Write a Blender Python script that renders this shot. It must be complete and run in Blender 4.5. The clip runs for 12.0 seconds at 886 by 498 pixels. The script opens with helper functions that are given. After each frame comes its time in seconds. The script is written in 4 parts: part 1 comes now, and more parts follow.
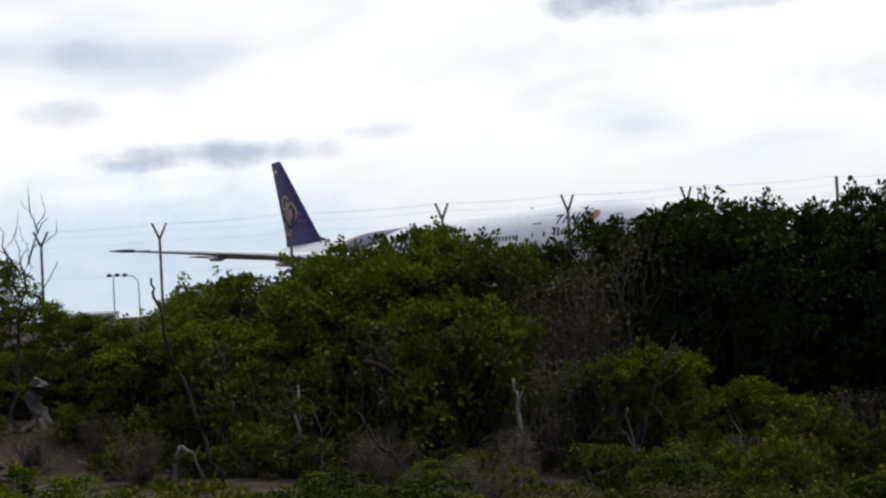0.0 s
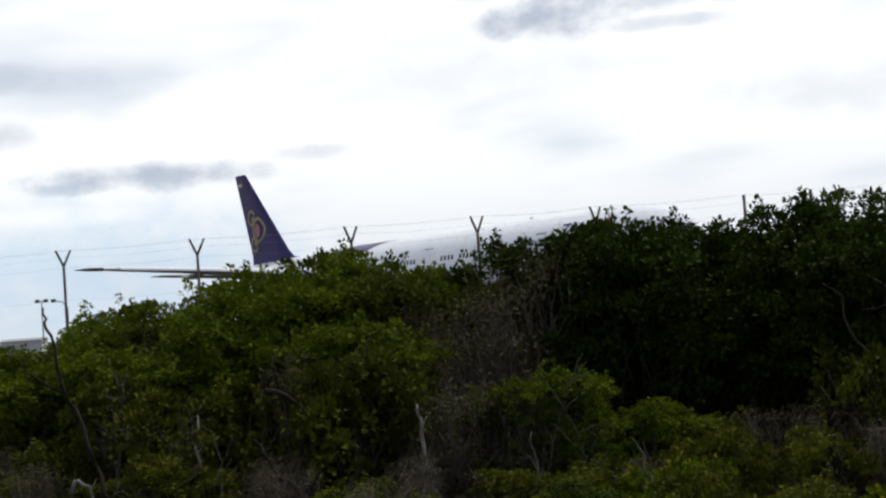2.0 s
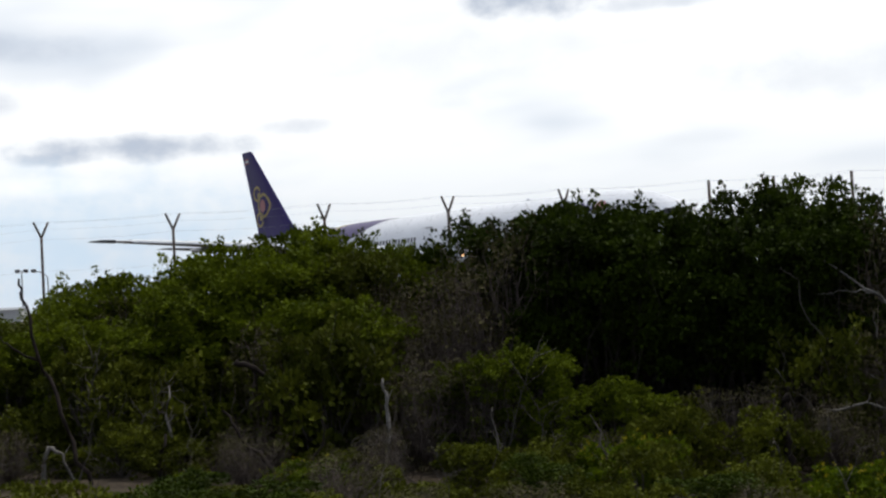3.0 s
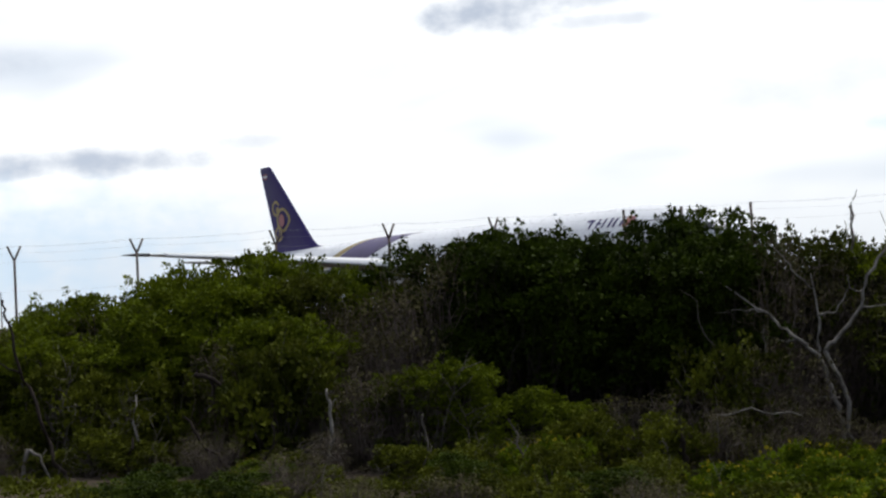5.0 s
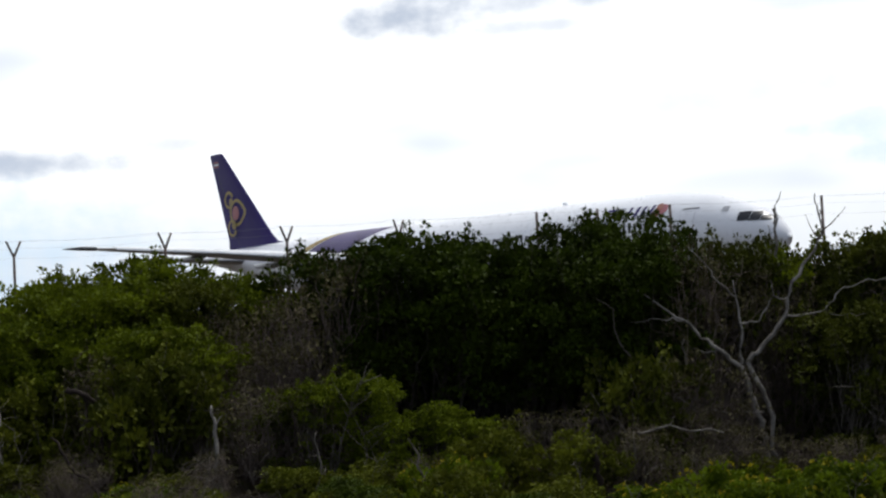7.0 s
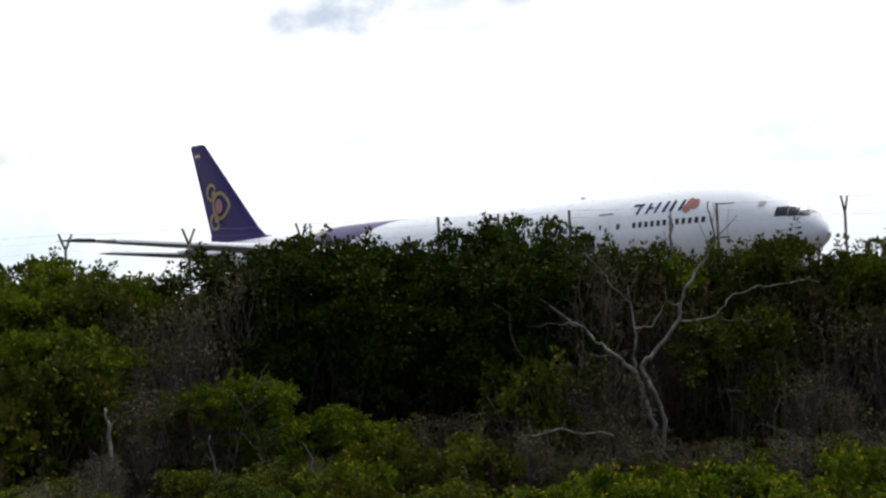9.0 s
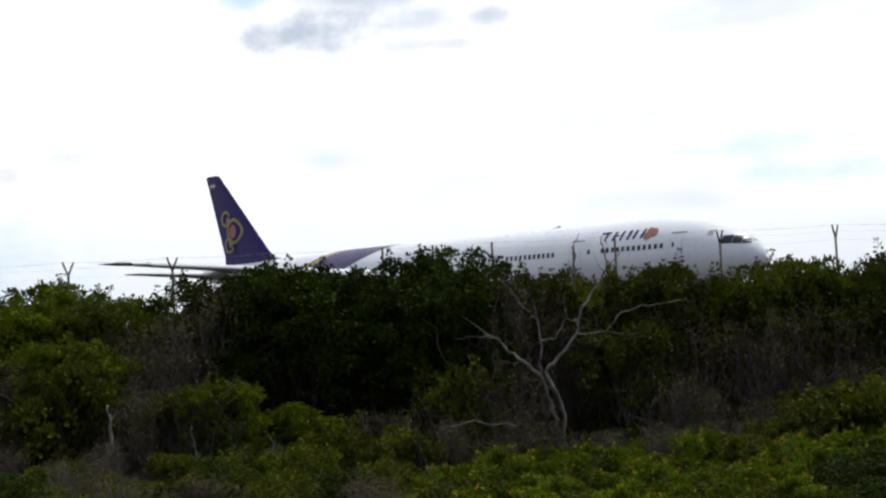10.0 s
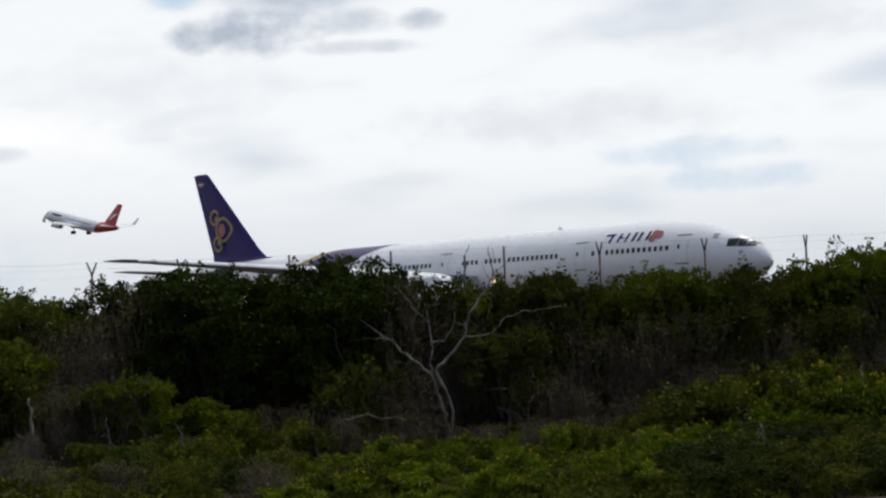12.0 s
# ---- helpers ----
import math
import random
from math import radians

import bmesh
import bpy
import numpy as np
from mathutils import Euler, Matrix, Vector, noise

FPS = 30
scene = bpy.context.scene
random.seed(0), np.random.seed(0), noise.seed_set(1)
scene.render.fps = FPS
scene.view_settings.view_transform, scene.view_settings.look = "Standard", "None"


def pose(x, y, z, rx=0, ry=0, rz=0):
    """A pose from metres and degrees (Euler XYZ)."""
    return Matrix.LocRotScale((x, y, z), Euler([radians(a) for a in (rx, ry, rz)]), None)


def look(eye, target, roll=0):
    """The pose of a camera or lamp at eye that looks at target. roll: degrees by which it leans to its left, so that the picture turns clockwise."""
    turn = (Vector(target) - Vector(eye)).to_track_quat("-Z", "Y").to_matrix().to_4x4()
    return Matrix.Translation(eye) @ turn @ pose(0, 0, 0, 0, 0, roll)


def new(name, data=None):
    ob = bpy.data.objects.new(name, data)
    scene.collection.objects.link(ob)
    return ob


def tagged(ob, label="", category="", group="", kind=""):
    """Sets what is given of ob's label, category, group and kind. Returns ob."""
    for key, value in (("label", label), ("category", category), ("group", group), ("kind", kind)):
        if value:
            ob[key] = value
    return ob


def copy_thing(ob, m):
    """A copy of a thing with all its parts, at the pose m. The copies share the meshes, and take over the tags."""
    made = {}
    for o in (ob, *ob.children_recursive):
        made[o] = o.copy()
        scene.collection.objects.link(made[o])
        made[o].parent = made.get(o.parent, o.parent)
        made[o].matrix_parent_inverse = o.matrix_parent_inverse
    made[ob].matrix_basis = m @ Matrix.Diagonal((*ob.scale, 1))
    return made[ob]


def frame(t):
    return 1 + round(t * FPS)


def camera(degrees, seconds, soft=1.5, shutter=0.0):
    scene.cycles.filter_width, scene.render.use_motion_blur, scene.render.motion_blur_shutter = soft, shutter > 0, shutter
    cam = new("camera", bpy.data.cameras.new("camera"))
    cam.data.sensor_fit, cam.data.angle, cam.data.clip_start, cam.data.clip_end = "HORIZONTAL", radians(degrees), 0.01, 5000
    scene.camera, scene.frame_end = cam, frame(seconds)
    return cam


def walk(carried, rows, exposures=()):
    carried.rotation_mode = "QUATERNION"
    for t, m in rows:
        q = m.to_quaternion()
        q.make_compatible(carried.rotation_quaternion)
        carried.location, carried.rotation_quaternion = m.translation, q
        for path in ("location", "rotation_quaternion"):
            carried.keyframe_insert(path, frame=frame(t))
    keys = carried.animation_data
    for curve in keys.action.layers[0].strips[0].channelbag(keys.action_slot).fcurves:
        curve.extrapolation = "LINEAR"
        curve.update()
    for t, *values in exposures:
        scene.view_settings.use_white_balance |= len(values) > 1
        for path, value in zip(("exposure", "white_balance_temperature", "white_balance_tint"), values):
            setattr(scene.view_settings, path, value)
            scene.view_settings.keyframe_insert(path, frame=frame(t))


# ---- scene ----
CAMERA_ROWS = [
    (0.0, 0.000, 4.524, 1.599, 5.805, 2.063, -3.146),
    (0.5, 0.140, 4.748, 1.616, 4.917, 2.759, -3.251),
    (1.0, 0.278, 4.786, 1.631, 3.945, 3.134, -3.642),
    (1.5, 0.420, 4.813, 1.640, 3.271, 3.823, -4.771),
    (2.0, 0.580, 4.915, 1.648, 3.127, 2.707, -4.048),
    (2.5, 0.739, 4.986, 1.647, 2.101, 2.421, -3.561),
    (3.0, 0.888, 4.244, 1.641, 2.467, 1.738, -3.033),
    (3.5, 1.032, -0.473, 1.611, 0.735, 2.133, -2.979),
    (5.5, 1.498, 2.137, 1.728, 0.457, 2.343, -3.074),
    (6.0, 1.612, 3.142, 1.742, -0.731, 2.402, -2.991),
    (6.5, 1.729, 3.112, 1.753, -1.605, 2.213, -3.008),
    (7.0, 1.847, 3.149, 1.754, -2.618, 2.311, -3.008),
    (9.0, 2.331, 2.843, 1.806, -5.775, 2.166, -2.700),
    (9.5, 2.451, 0.260, 1.789, -6.637, 3.233, -3.188),
    (10.0, 2.569, -3.771, 1.759, -6.861, 2.810, -2.798),
    (10.5, 2.686, -7.229, 1.735, -6.120, 2.622, -2.861),
    (11.0, 2.801, -7.164, 1.726, -7.625, 2.751, -2.807),
    (11.5, 2.919, -7.281, 1.727, -8.239, 2.780, -2.860),
    (12.0, 3.036, -7.199, 1.732, -9.711, 2.800, -2.368),
]
cam = camera(35.05, 12.0, soft=2.4)
walk(cam, [(t, pose(x, y, z, 90 + pitch, 0, yaw) @ pose(0, 0, 0, 0, 0, roll))
           for t, x, y, z, yaw, pitch, roll in CAMERA_ROWS],
     exposures=[(0.0, -0.14), (2.5, -0.12), (5.5, 0.0), (7.0, 0.04), (9.0, 0.16), (9.5, 0.14), (10.5, -0.08), (12.0, -0.27)])

# ---------------------------------------------------------------- world, sun, exposure
SUN_AZ, SUN_EL = 55.0, 65.0          # degrees from +y towards +x, and up


def link(nt, a, b):
    nt.links.new(a, b)


def math_node(nt, op, a, b=None, clamp=False):
    n = nt.nodes.new("ShaderNodeMath")
    n.operation, n.use_clamp = op, clamp
    for i, v in enumerate((a, b)):
        if v is None:
            continue
        if isinstance(v, (int, float)):
            n.inputs[i].default_value = v
        else:
            link(nt, v, n.inputs[i])
    return n.outputs[0]


def mix_color(nt, fac, a, b):
    n = nt.nodes.new("ShaderNodeMix")
    n.data_type = "RGBA"
    for sock, v in ((n.inputs[0], fac), (n.inputs[6], a), (n.inputs[7], b)):
        if isinstance(v, (int, float)):
            sock.default_value = v
        elif isinstance(v, tuple):
            sock.default_value = (*v, 1) if len(v) == 3 else v
        else:
            link(nt, v, sock)
    return n.outputs[2]


def ramp(nt, fac, lo, hi):
    n = nt.nodes.new("ShaderNodeMapRange")
    n.interpolation_type = "SMOOTHSTEP"
    link(nt, fac, n.inputs[0])
    n.inputs[1].default_value, n.inputs[2].default_value = lo, hi
    return n.outputs[0]


def noise_tex(nt, vec, scale, detail=4, rough=0.55):
    n = nt.nodes.new("ShaderNodeTexNoise")
    n.inputs["Scale"].default_value = scale
    n.inputs["Detail"].default_value = detail
    n.inputs["Roughness"].default_value = rough
    link(nt, vec, n.inputs["Vector"])
    return n.outputs["Fac"]


def make_world():
    w = bpy.data.worlds.new("overcast_sky")
    scene.world = w
    w.use_nodes = True
    nt = w.node_tree
    nt.nodes.clear()
    out = nt.nodes.new("ShaderNodeOutputWorld")
    bg = nt.nodes.new("ShaderNodeBackground")
    bg.inputs["Strength"].default_value = 0.1
    link(nt, bg.outputs[0], out.inputs[0])
    sky = nt.nodes.new("ShaderNodeTexSky")
    sky.sky_type, sky.sun_disc = "NISHITA", False
    sky.sun_elevation, sky.sun_rotation = radians(SUN_EL), radians(SUN_AZ)
    tc = nt.nodes.new("ShaderNodeTexCoord").outputs["Generated"]
    sep = nt.nodes.new("ShaderNodeSeparateXYZ")
    link(nt, tc, sep.inputs[0])
    az = math_node(nt, "MULTIPLY", math_node(nt, "ARCTAN2", sep.outputs[0], sep.outputs[1]), 57.2958)
    el = math_node(nt, "MULTIPLY", math_node(nt, "ARCSINE", sep.outputs[2]), 57.2958)
    comb = nt.nodes.new("ShaderNodeCombineXYZ")
    link(nt, math_node(nt, "MULTIPLY", az, 0.7), comb.inputs[0])
    link(nt, el, comb.inputs[1])
    flat = comb.outputs[0]
    comb2 = nt.nodes.new("ShaderNodeCombineXYZ")
    link(nt, math_node(nt, "MULTIPLY", az, 0.3), comb2.inputs[0])
    link(nt, math_node(nt, "ADD", el, math_node(nt, "MULTIPLY", az, -0.06)), comb2.inputs[1])
    streak = comb2.outputs[0]
    big = noise_tex(nt, streak, 0.22, 3, 0.45)
    wob = noise_tex(nt, flat, 0.75, 5, 0.55)
    fine = noise_tex(nt, streak, 0.6, 3, 0.5)
    # overcast veil: thick white with thinner, bluer stretches
    thin = ramp(nt, big, 0.50, 0.70)
    veil = mix_color(nt, thin, (11.8, 12.0, 12.2), (8.0, 8.7, 9.7))
    low = ramp(nt, el, 7.5, 0.5)
    veil = mix_color(nt, math_node(nt, "MULTIPLY", low, 0.9), veil, (8.3, 8.8, 9.5))
    col = mix_color(nt, 0.93, sky.outputs[0], veil)

    def blob(a0, e0, wa, we, soft=0.9, wobble=1.7, tilt=0.0):
        da = math_node(nt, "SUBTRACT", az, a0)
        de = math_node(nt, "SUBTRACT", math_node(nt, "SUBTRACT", el, e0), math_node(nt, "MULTIPLY", da, tilt))
        r = math_node(nt, "ADD", math_node(nt, "POWER", math_node(nt, "ABSOLUTE", math_node(nt, "DIVIDE", da, wa)), 2.0),
                      math_node(nt, "POWER", math_node(nt, "ABSOLUTE", math_node(nt, "DIVIDE", de, we)), 2.0))
        r = math_node(nt, "ADD", r, math_node(nt, "MULTIPLY", math_node(nt, "SUBTRACT", wob, 0.5), wobble * 2.4))
        return ramp(nt, r, 1.0 + soft * 1.3, 0.6 - soft * 1.5)

    grey = (5.3, 6.0, 7.2)
    white = (12.4, 12.4, 12.4)
    blue = (5.6, 7.6, 9.6)
    for a0, e0, wa, we, k, c, soft in CLOUDS:
        tone = {"g": grey, "w": white, "b": blue}[c]
        col = mix_color(nt, math_node(nt, "MULTIPLY", blob(a0, e0, wa, we, soft), k), col, tone)
    soft_streak = ramp(nt, fine, 0.52, 0.74)
    col = mix_color(nt, math_node(nt, "MULTIPLY", soft_streak, 0.25), col, (8.4, 8.8, 9.4))
    # the cloud deck is thin and bright ahead, thick and dull on the far side of the sky
    toward = nt.nodes.new("ShaderNodeVectorMath")
    toward.operation = "DOT_PRODUCT"
    link(nt, tc, toward.inputs[0])
    toward.inputs[1].default_value = (0.0, 1.0, 0.0)
    col = mix_color(nt, ramp(nt, toward.outputs["Value"], 0.65, -0.55), col, (3.3, 3.8, 4.8))
    link(nt, col, bg.inputs["Color"])


CLOUDS = [  # azimuth, elevation, half width, half height (degrees), strength, tone, softness
    (-12.0, 7.9, 8.5, 1.0, 0.85, "w", 0.9),
    (-14.6, 6.35, 4.2, 0.5, 0.95, "g", 0.8),
    (-17.5, 6.0, 1.8, 0.25, 0.6, "g", 0.8),
    (-8.2, 7.0, 1.4, 0.3, 0.5, "g", 0.9),
    (-20.6, 8.1, 1.5, 0.5, 0.6, "g", 0.9),
    (-18.5, 4.9, 3.0, 0.35, 0.85, "w", 0.9),
    (-20.0, 10.3, 4.0, 0.5, 0.5, "g", 0.9),
    (-18.5, 2.6, 9.0, 2.6, 0.6, "b", 0.9),
    (-2.0, 9.6, 5.0, 1.0, 0.2, "g", 0.9),
    (1.9, 11.75, 2.6, 0.8, 1.0, "g", 0.75),
    (3.4, 13.7, 2.6, 1.1, 0.9, "g", 0.9),
    (0.6, 14.0, 2.0, 0.7, 0.6, "g", 0.9),
    (6.2, 12.2, 1.7, 0.45, 0.75, "g", 0.9),
    (9.2, 12.1, 0.9, 0.4, 0.8, "g", 0.9),
    (6.5, 11.1, 2.4, 0.25, 0.5, "g", 0.9),
    (9.2, 13.7, 1.6, 0.5, 0.6, "g", 0.9),
    (-0.9, 13.3, 1.3, 0.7, 0.9, "b", 0.9),
    (20.0, 6.3, 3.2, 0.5, 0.55, "b", 0.9),
    (21.6, 5.1, 3.2, 0.5, 0.55, "b", 0.9),
    (14.5, 7.8, 6.0, 0.9, 0.3, "g", 0.9),
    (22.5, 11.5, 5.0, 1.5, 0.25, "g", 0.9),
]
make_world()

sun_data = bpy.data.lights.new("sun", "SUN")
sun_data.energy, sun_data.angle, sun_data.color = 1.9, radians(9), (1.0, 0.965, 0.91)
sun = new("sun", sun_data)
sun_dir = Vector((math.sin(radians(SUN_AZ)) * math.cos(radians(SUN_EL)), math.cos(radians(SUN_AZ)) * math.cos(radians(SUN_EL)), math.sin(radians(SUN_EL))))
sun.matrix_world = look(sun_dir * 200, (0, 0, 0))


# ---------------------------------------------------------------- materials
def material(name, color, rough=0.6, metal=0.0, vary=0.25, scale=6.0, bump=0.0, fine=60.0, island=0.0, second=None,
             translucent=0.0, coat=0.0, spec=0.5, per_object=0.0):
    m = bpy.data.materials.new(name)
    m.use_nodes = True
    nt = m.node_tree
    b = nt.nodes["Principled BSDF"]
    tc = nt.nodes.new("ShaderNodeTexCoord").outputs["Object"]
    n1 = noise_tex(nt, tc, scale, 5)
    n2 = noise_tex(nt, tc, fine, 3)
    f = math_node(nt, "ADD", math_node(nt, "MULTIPLY", n1, 0.65), math_node(nt, "MULTIPLY", n2, 0.35))
    dark = tuple(c * (1 - vary) for c in color)
    light = second or tuple(min(1, c * (1 + vary)) for c in color)
    f = ramp(nt, f, 0.36, 0.64)
    if island:
        g = nt.nodes.new("ShaderNodeNewGeometry").outputs["Random Per Island"]
        f = math_node(nt, "ADD", math_node(nt, "MULTIPLY", f, 1 - island), math_node(nt, "MULTIPLY", g, island))
    if per_object:
        g = nt.nodes.new("ShaderNodeObjectInfo").outputs["Random"]
        f = math_node(nt, "ADD", math_node(nt, "MULTIPLY", f, 1 - per_object), math_node(nt, "MULTIPLY", g, per_object))
    c = mix_color(nt, f, dark, light)
    link(nt, c, b.inputs["Base Color"])
    b.inputs["Metallic"].default_value = metal
    b.inputs["Specular IOR Level"].default_value = spec
    r = math_node(nt, "ADD", math_node(nt, "MULTIPLY", n2, 0.2), rough - 0.1)
    link(nt, r, b.inputs["Roughness"])
    b.inputs["Coat Weight"].default_value = coat
    if bump:
        bn = nt.nodes.new("ShaderNodeBump")
        bn.inputs["Strength"].default_value = 0.6
        bn.inputs["Distance"].default_value = bump
        link(nt, n2, bn.inputs["Height"])
        link(nt, bn.outputs[0], b.inputs["Normal"])
    if translucent:
        tr = nt.nodes.new("ShaderNodeBsdfTranslucent")
        link(nt, c, tr.inputs["Color"])
        mx = nt.nodes.new("ShaderNodeMixShader")
        mx.inputs[0].default_value = translucent
        link(nt, b.outputs[0], mx.inputs[1])
        link(nt, tr.outputs[0], mx.inputs[2])
        link(nt, mx.outputs[0], nt.nodes["Material Output"].inputs[0])
    return m


def glow(name, color, strength):
    m = bpy.data.materials.new(name)
    m.use_nodes = True
    b = m.node_tree.nodes["Principled BSDF"]
    b.inputs["Base Color"].default_value = (*color, 1)
    b.inputs["Emission Color"].default_value = (*color, 1)
    b.inputs["Emission Strength"].default_value = strength
    return m


M_SOIL = material("dry_sandy_soil", (0.058, 0.046, 0.034), 0.95, spec=0.03, vary=0.45, scale=0.7, bump=0.02, fine=9)
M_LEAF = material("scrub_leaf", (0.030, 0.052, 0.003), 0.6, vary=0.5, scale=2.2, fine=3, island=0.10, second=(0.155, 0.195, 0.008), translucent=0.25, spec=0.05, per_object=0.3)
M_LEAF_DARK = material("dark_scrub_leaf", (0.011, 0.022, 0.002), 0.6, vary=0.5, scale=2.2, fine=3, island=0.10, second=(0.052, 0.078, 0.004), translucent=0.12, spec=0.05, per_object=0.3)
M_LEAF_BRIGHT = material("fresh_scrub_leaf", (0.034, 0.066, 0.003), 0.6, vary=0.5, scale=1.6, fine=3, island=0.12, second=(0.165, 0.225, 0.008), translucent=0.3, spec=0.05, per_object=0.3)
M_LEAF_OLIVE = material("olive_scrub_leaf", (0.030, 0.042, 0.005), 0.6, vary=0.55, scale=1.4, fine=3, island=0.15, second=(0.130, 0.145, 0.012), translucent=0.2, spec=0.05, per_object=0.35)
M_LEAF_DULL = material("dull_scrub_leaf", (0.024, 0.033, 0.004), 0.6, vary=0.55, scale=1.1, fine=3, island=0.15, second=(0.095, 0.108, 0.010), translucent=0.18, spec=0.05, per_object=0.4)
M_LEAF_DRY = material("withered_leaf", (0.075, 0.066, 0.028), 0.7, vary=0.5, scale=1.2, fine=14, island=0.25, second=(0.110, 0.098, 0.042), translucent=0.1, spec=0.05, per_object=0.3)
M_BARK = material("grey_bark", (0.045, 0.038, 0.031), 0.85, vary=0.45, scale=5, bump=0.01, fine=40, spec=0.12)
M_TWIG = material("dull_grey_twig", (0.085, 0.074, 0.062), 0.85, vary=0.5, scale=2, fine=30, second=(0.17, 0.15, 0.13), per_object=0.4, spec=0.12)
M_DEADWOOD = material("weathered_dead_wood", (0.15, 0.13, 0.11), 0.8, vary=0.5, scale=3, bump=0.01, fine=40, second=(0.27, 0.25, 0.225), spec=0.12)
M_DARKWOOD = material("dark_dead_wood", (0.024, 0.018, 0.015), 0.85, vary=0.45, scale=4, bump=0.01, fine=45, spec=0.12)
M_STEEL = material("rusty_galvanised_steel", (0.085, 0.062, 0.054), 0.75, metal=0.2, vary=0.45, scale=3, fine=50, second=(0.15, 0.115, 0.10), spec=0.25)
M_WIRE = material("galvanised_wire", (0.3, 0.3, 0.3), 0.5, metal=0.7, vary=0.2)
M_WHITE = material("white_aircraft_paint", (0.78, 0.80, 0.84), 0.3, vary=0.04, scale=0.25, fine=2.5, coat=0.25)
M_PURPLE = material("purple_aircraft_paint", (0.026, 0.014, 0.125), 0.5, vary=0.1, scale=0.3, fine=3, spec=0.2)
M_LILAC = material("violet_aircraft_paint", (0.085, 0.065, 0.165), 0.45, vary=0.1, scale=0.3, fine=3, spec=0.3)
M_GOLD = material("gold_aircraft_paint", (0.30, 0.215, 0.06), 0.4, vary=0.15, scale=1, fine=5)
M_PINK = material("pink_aircraft_paint", (0.32, 0.10, 0.12), 0.4, vary=0.15, scale=1, fine=5)
M_ORANGE = material("orange_aircraft_paint", (0.30, 0.105, 0.065), 0.4, vary=0.15, scale=1, fine=5)
M_GREY = material("grey_wing_metal", (0.30, 0.31, 0.335), 0.38, metal=0.3, vary=0.1, scale=0.4, fine=4)
# near-white paint stands in for sun and sky glint on polished metal
M_GLINT_WHITE = material("glint_white_paint", (0.84, 0.85, 0.86), 0.25, metal=0.0, vary=0.06, scale=0.5, fine=4)
M_SEAM = material("dark_panel_seam", (0.06, 0.06, 0.075), 0.6, vary=0.1)
M_FAINT = material("faint_panel_seam", (0.50, 0.51, 0.55), 0.5, vary=0.08)
M_GLASS = material("dark_cabin_glass", (0.02, 0.022, 0.028), 0.3, vary=0.1, spec=0.28)
M_RED = material("red_aircraft_paint", (0.46, 0.028, 0.022), 0.35, vary=0.12, scale=0.5, fine=4, coat=0.2)
M_TYRE = material("black_tyre_rubber", (0.025, 0.025, 0.025), 0.8, vary=0.2)
M_DARKMETAL = material("dark_metal", (0.09, 0.09, 0.095), 0.45, metal=0.6, vary=0.2)
M_BUILDING = material("pale_render", (0.66, 0.65, 0.62), 0.8, vary=0.08, scale=0.4, fine=3)
M_YELLOW = material("yellow_shoot", (0.20, 0.19, 0.010), 0.7, vary=0.4, scale=2.0, fine=8, island=0.4, second=(0.40, 0.33, 0.02), translucent=0.3, spec=0.05)
M_DRYTWIG = material("brown_dry_twig", (0.085, 0.066, 0.056), 0.9, vary=0.5, scale=2, fine=30, second=(0.18, 0.145, 0.125), per_object=0.4, spec=0.08)
M_LAMP = glow("taxi_light", (1.0, 0.55, 0.25), 2.2)


# ---------------------------------------------------------------- building tools
def mesh_of(name, verts, faces, mat, smooth=True):
    me = bpy.data.meshes.new(name)
    me.from_pydata([tuple(v) for v in verts], [], faces)
    me.materials.append(mat)
    if smooth:
        me.shade_smooth()
    return me


def part(name, data, parent, label="", kind=""):
    ob = new(name, data)
    ob.parent = parent
    if label or kind:
        tagged(ob, label, kind=kind)
    return ob


def empty(name, label, category, group="", m=None):
    ob = new(name)
    ob.empty_display_size = 0.3
    if m is not None:
        ob.matrix_basis = m
    return tagged(ob, label, category, group)


def join_geo(chunks):
    V, F, o = [], [], 0
    for v, f in chunks:
        V.extend(v)
        F.extend([tuple(i + o for i in q) for q in f])
        o += len(v)
    return V, F


def tube(points, radii, sides=6):
    """A tapered tube through points, closed at both ends."""
    pts = [Vector(p) for p in points]
    V, F = [], []
    for i, p in enumerate(pts):
        d = (pts[min(i + 1, len(pts) - 1)] - pts[max(i - 1, 0)]).normalized()
        a = d.orthogonal().normalized() if abs(d.z) > 0.95 else d.cross(Vector((0, 0, 1))).normalized()
        b = d.cross(a)
        for k in range(sides):
            w = 2 * math.pi * k / sides
            V.append(p + (a * math.cos(w) + b * math.sin(w)) * radii[i])
    for i in range(len(pts) - 1):
        for k in range(sides):
            k2 = (k + 1) % sides
            F.append((i * sides + k, i * sides + k2, (i + 1) * sides + k2, (i + 1) * sides + k))
    F.append(tuple(range(sides))[::-1])
    F.append(tuple((len(pts) - 1) * sides + k for k in range(sides)))
    return V, F


def crooked(a, b, n, amount, rng):
    a, b = Vector(a), Vector(b)
    size = (b - a).length * amount
    return [a.lerp(b, i / n) + (Vector((rng.uniform(-1, 1), rng.uniform(-1, 1), rng.uniform(-1, 1))) * size if 0 < i < n else Vector()) for i in range(n + 1)]


# ---------------------------------------------------------------- the ground
def smooth(a, b, v):
    k = min(1, max(0, (v - a) / (b - a)))
    return k * k * (3 - 2 * k)


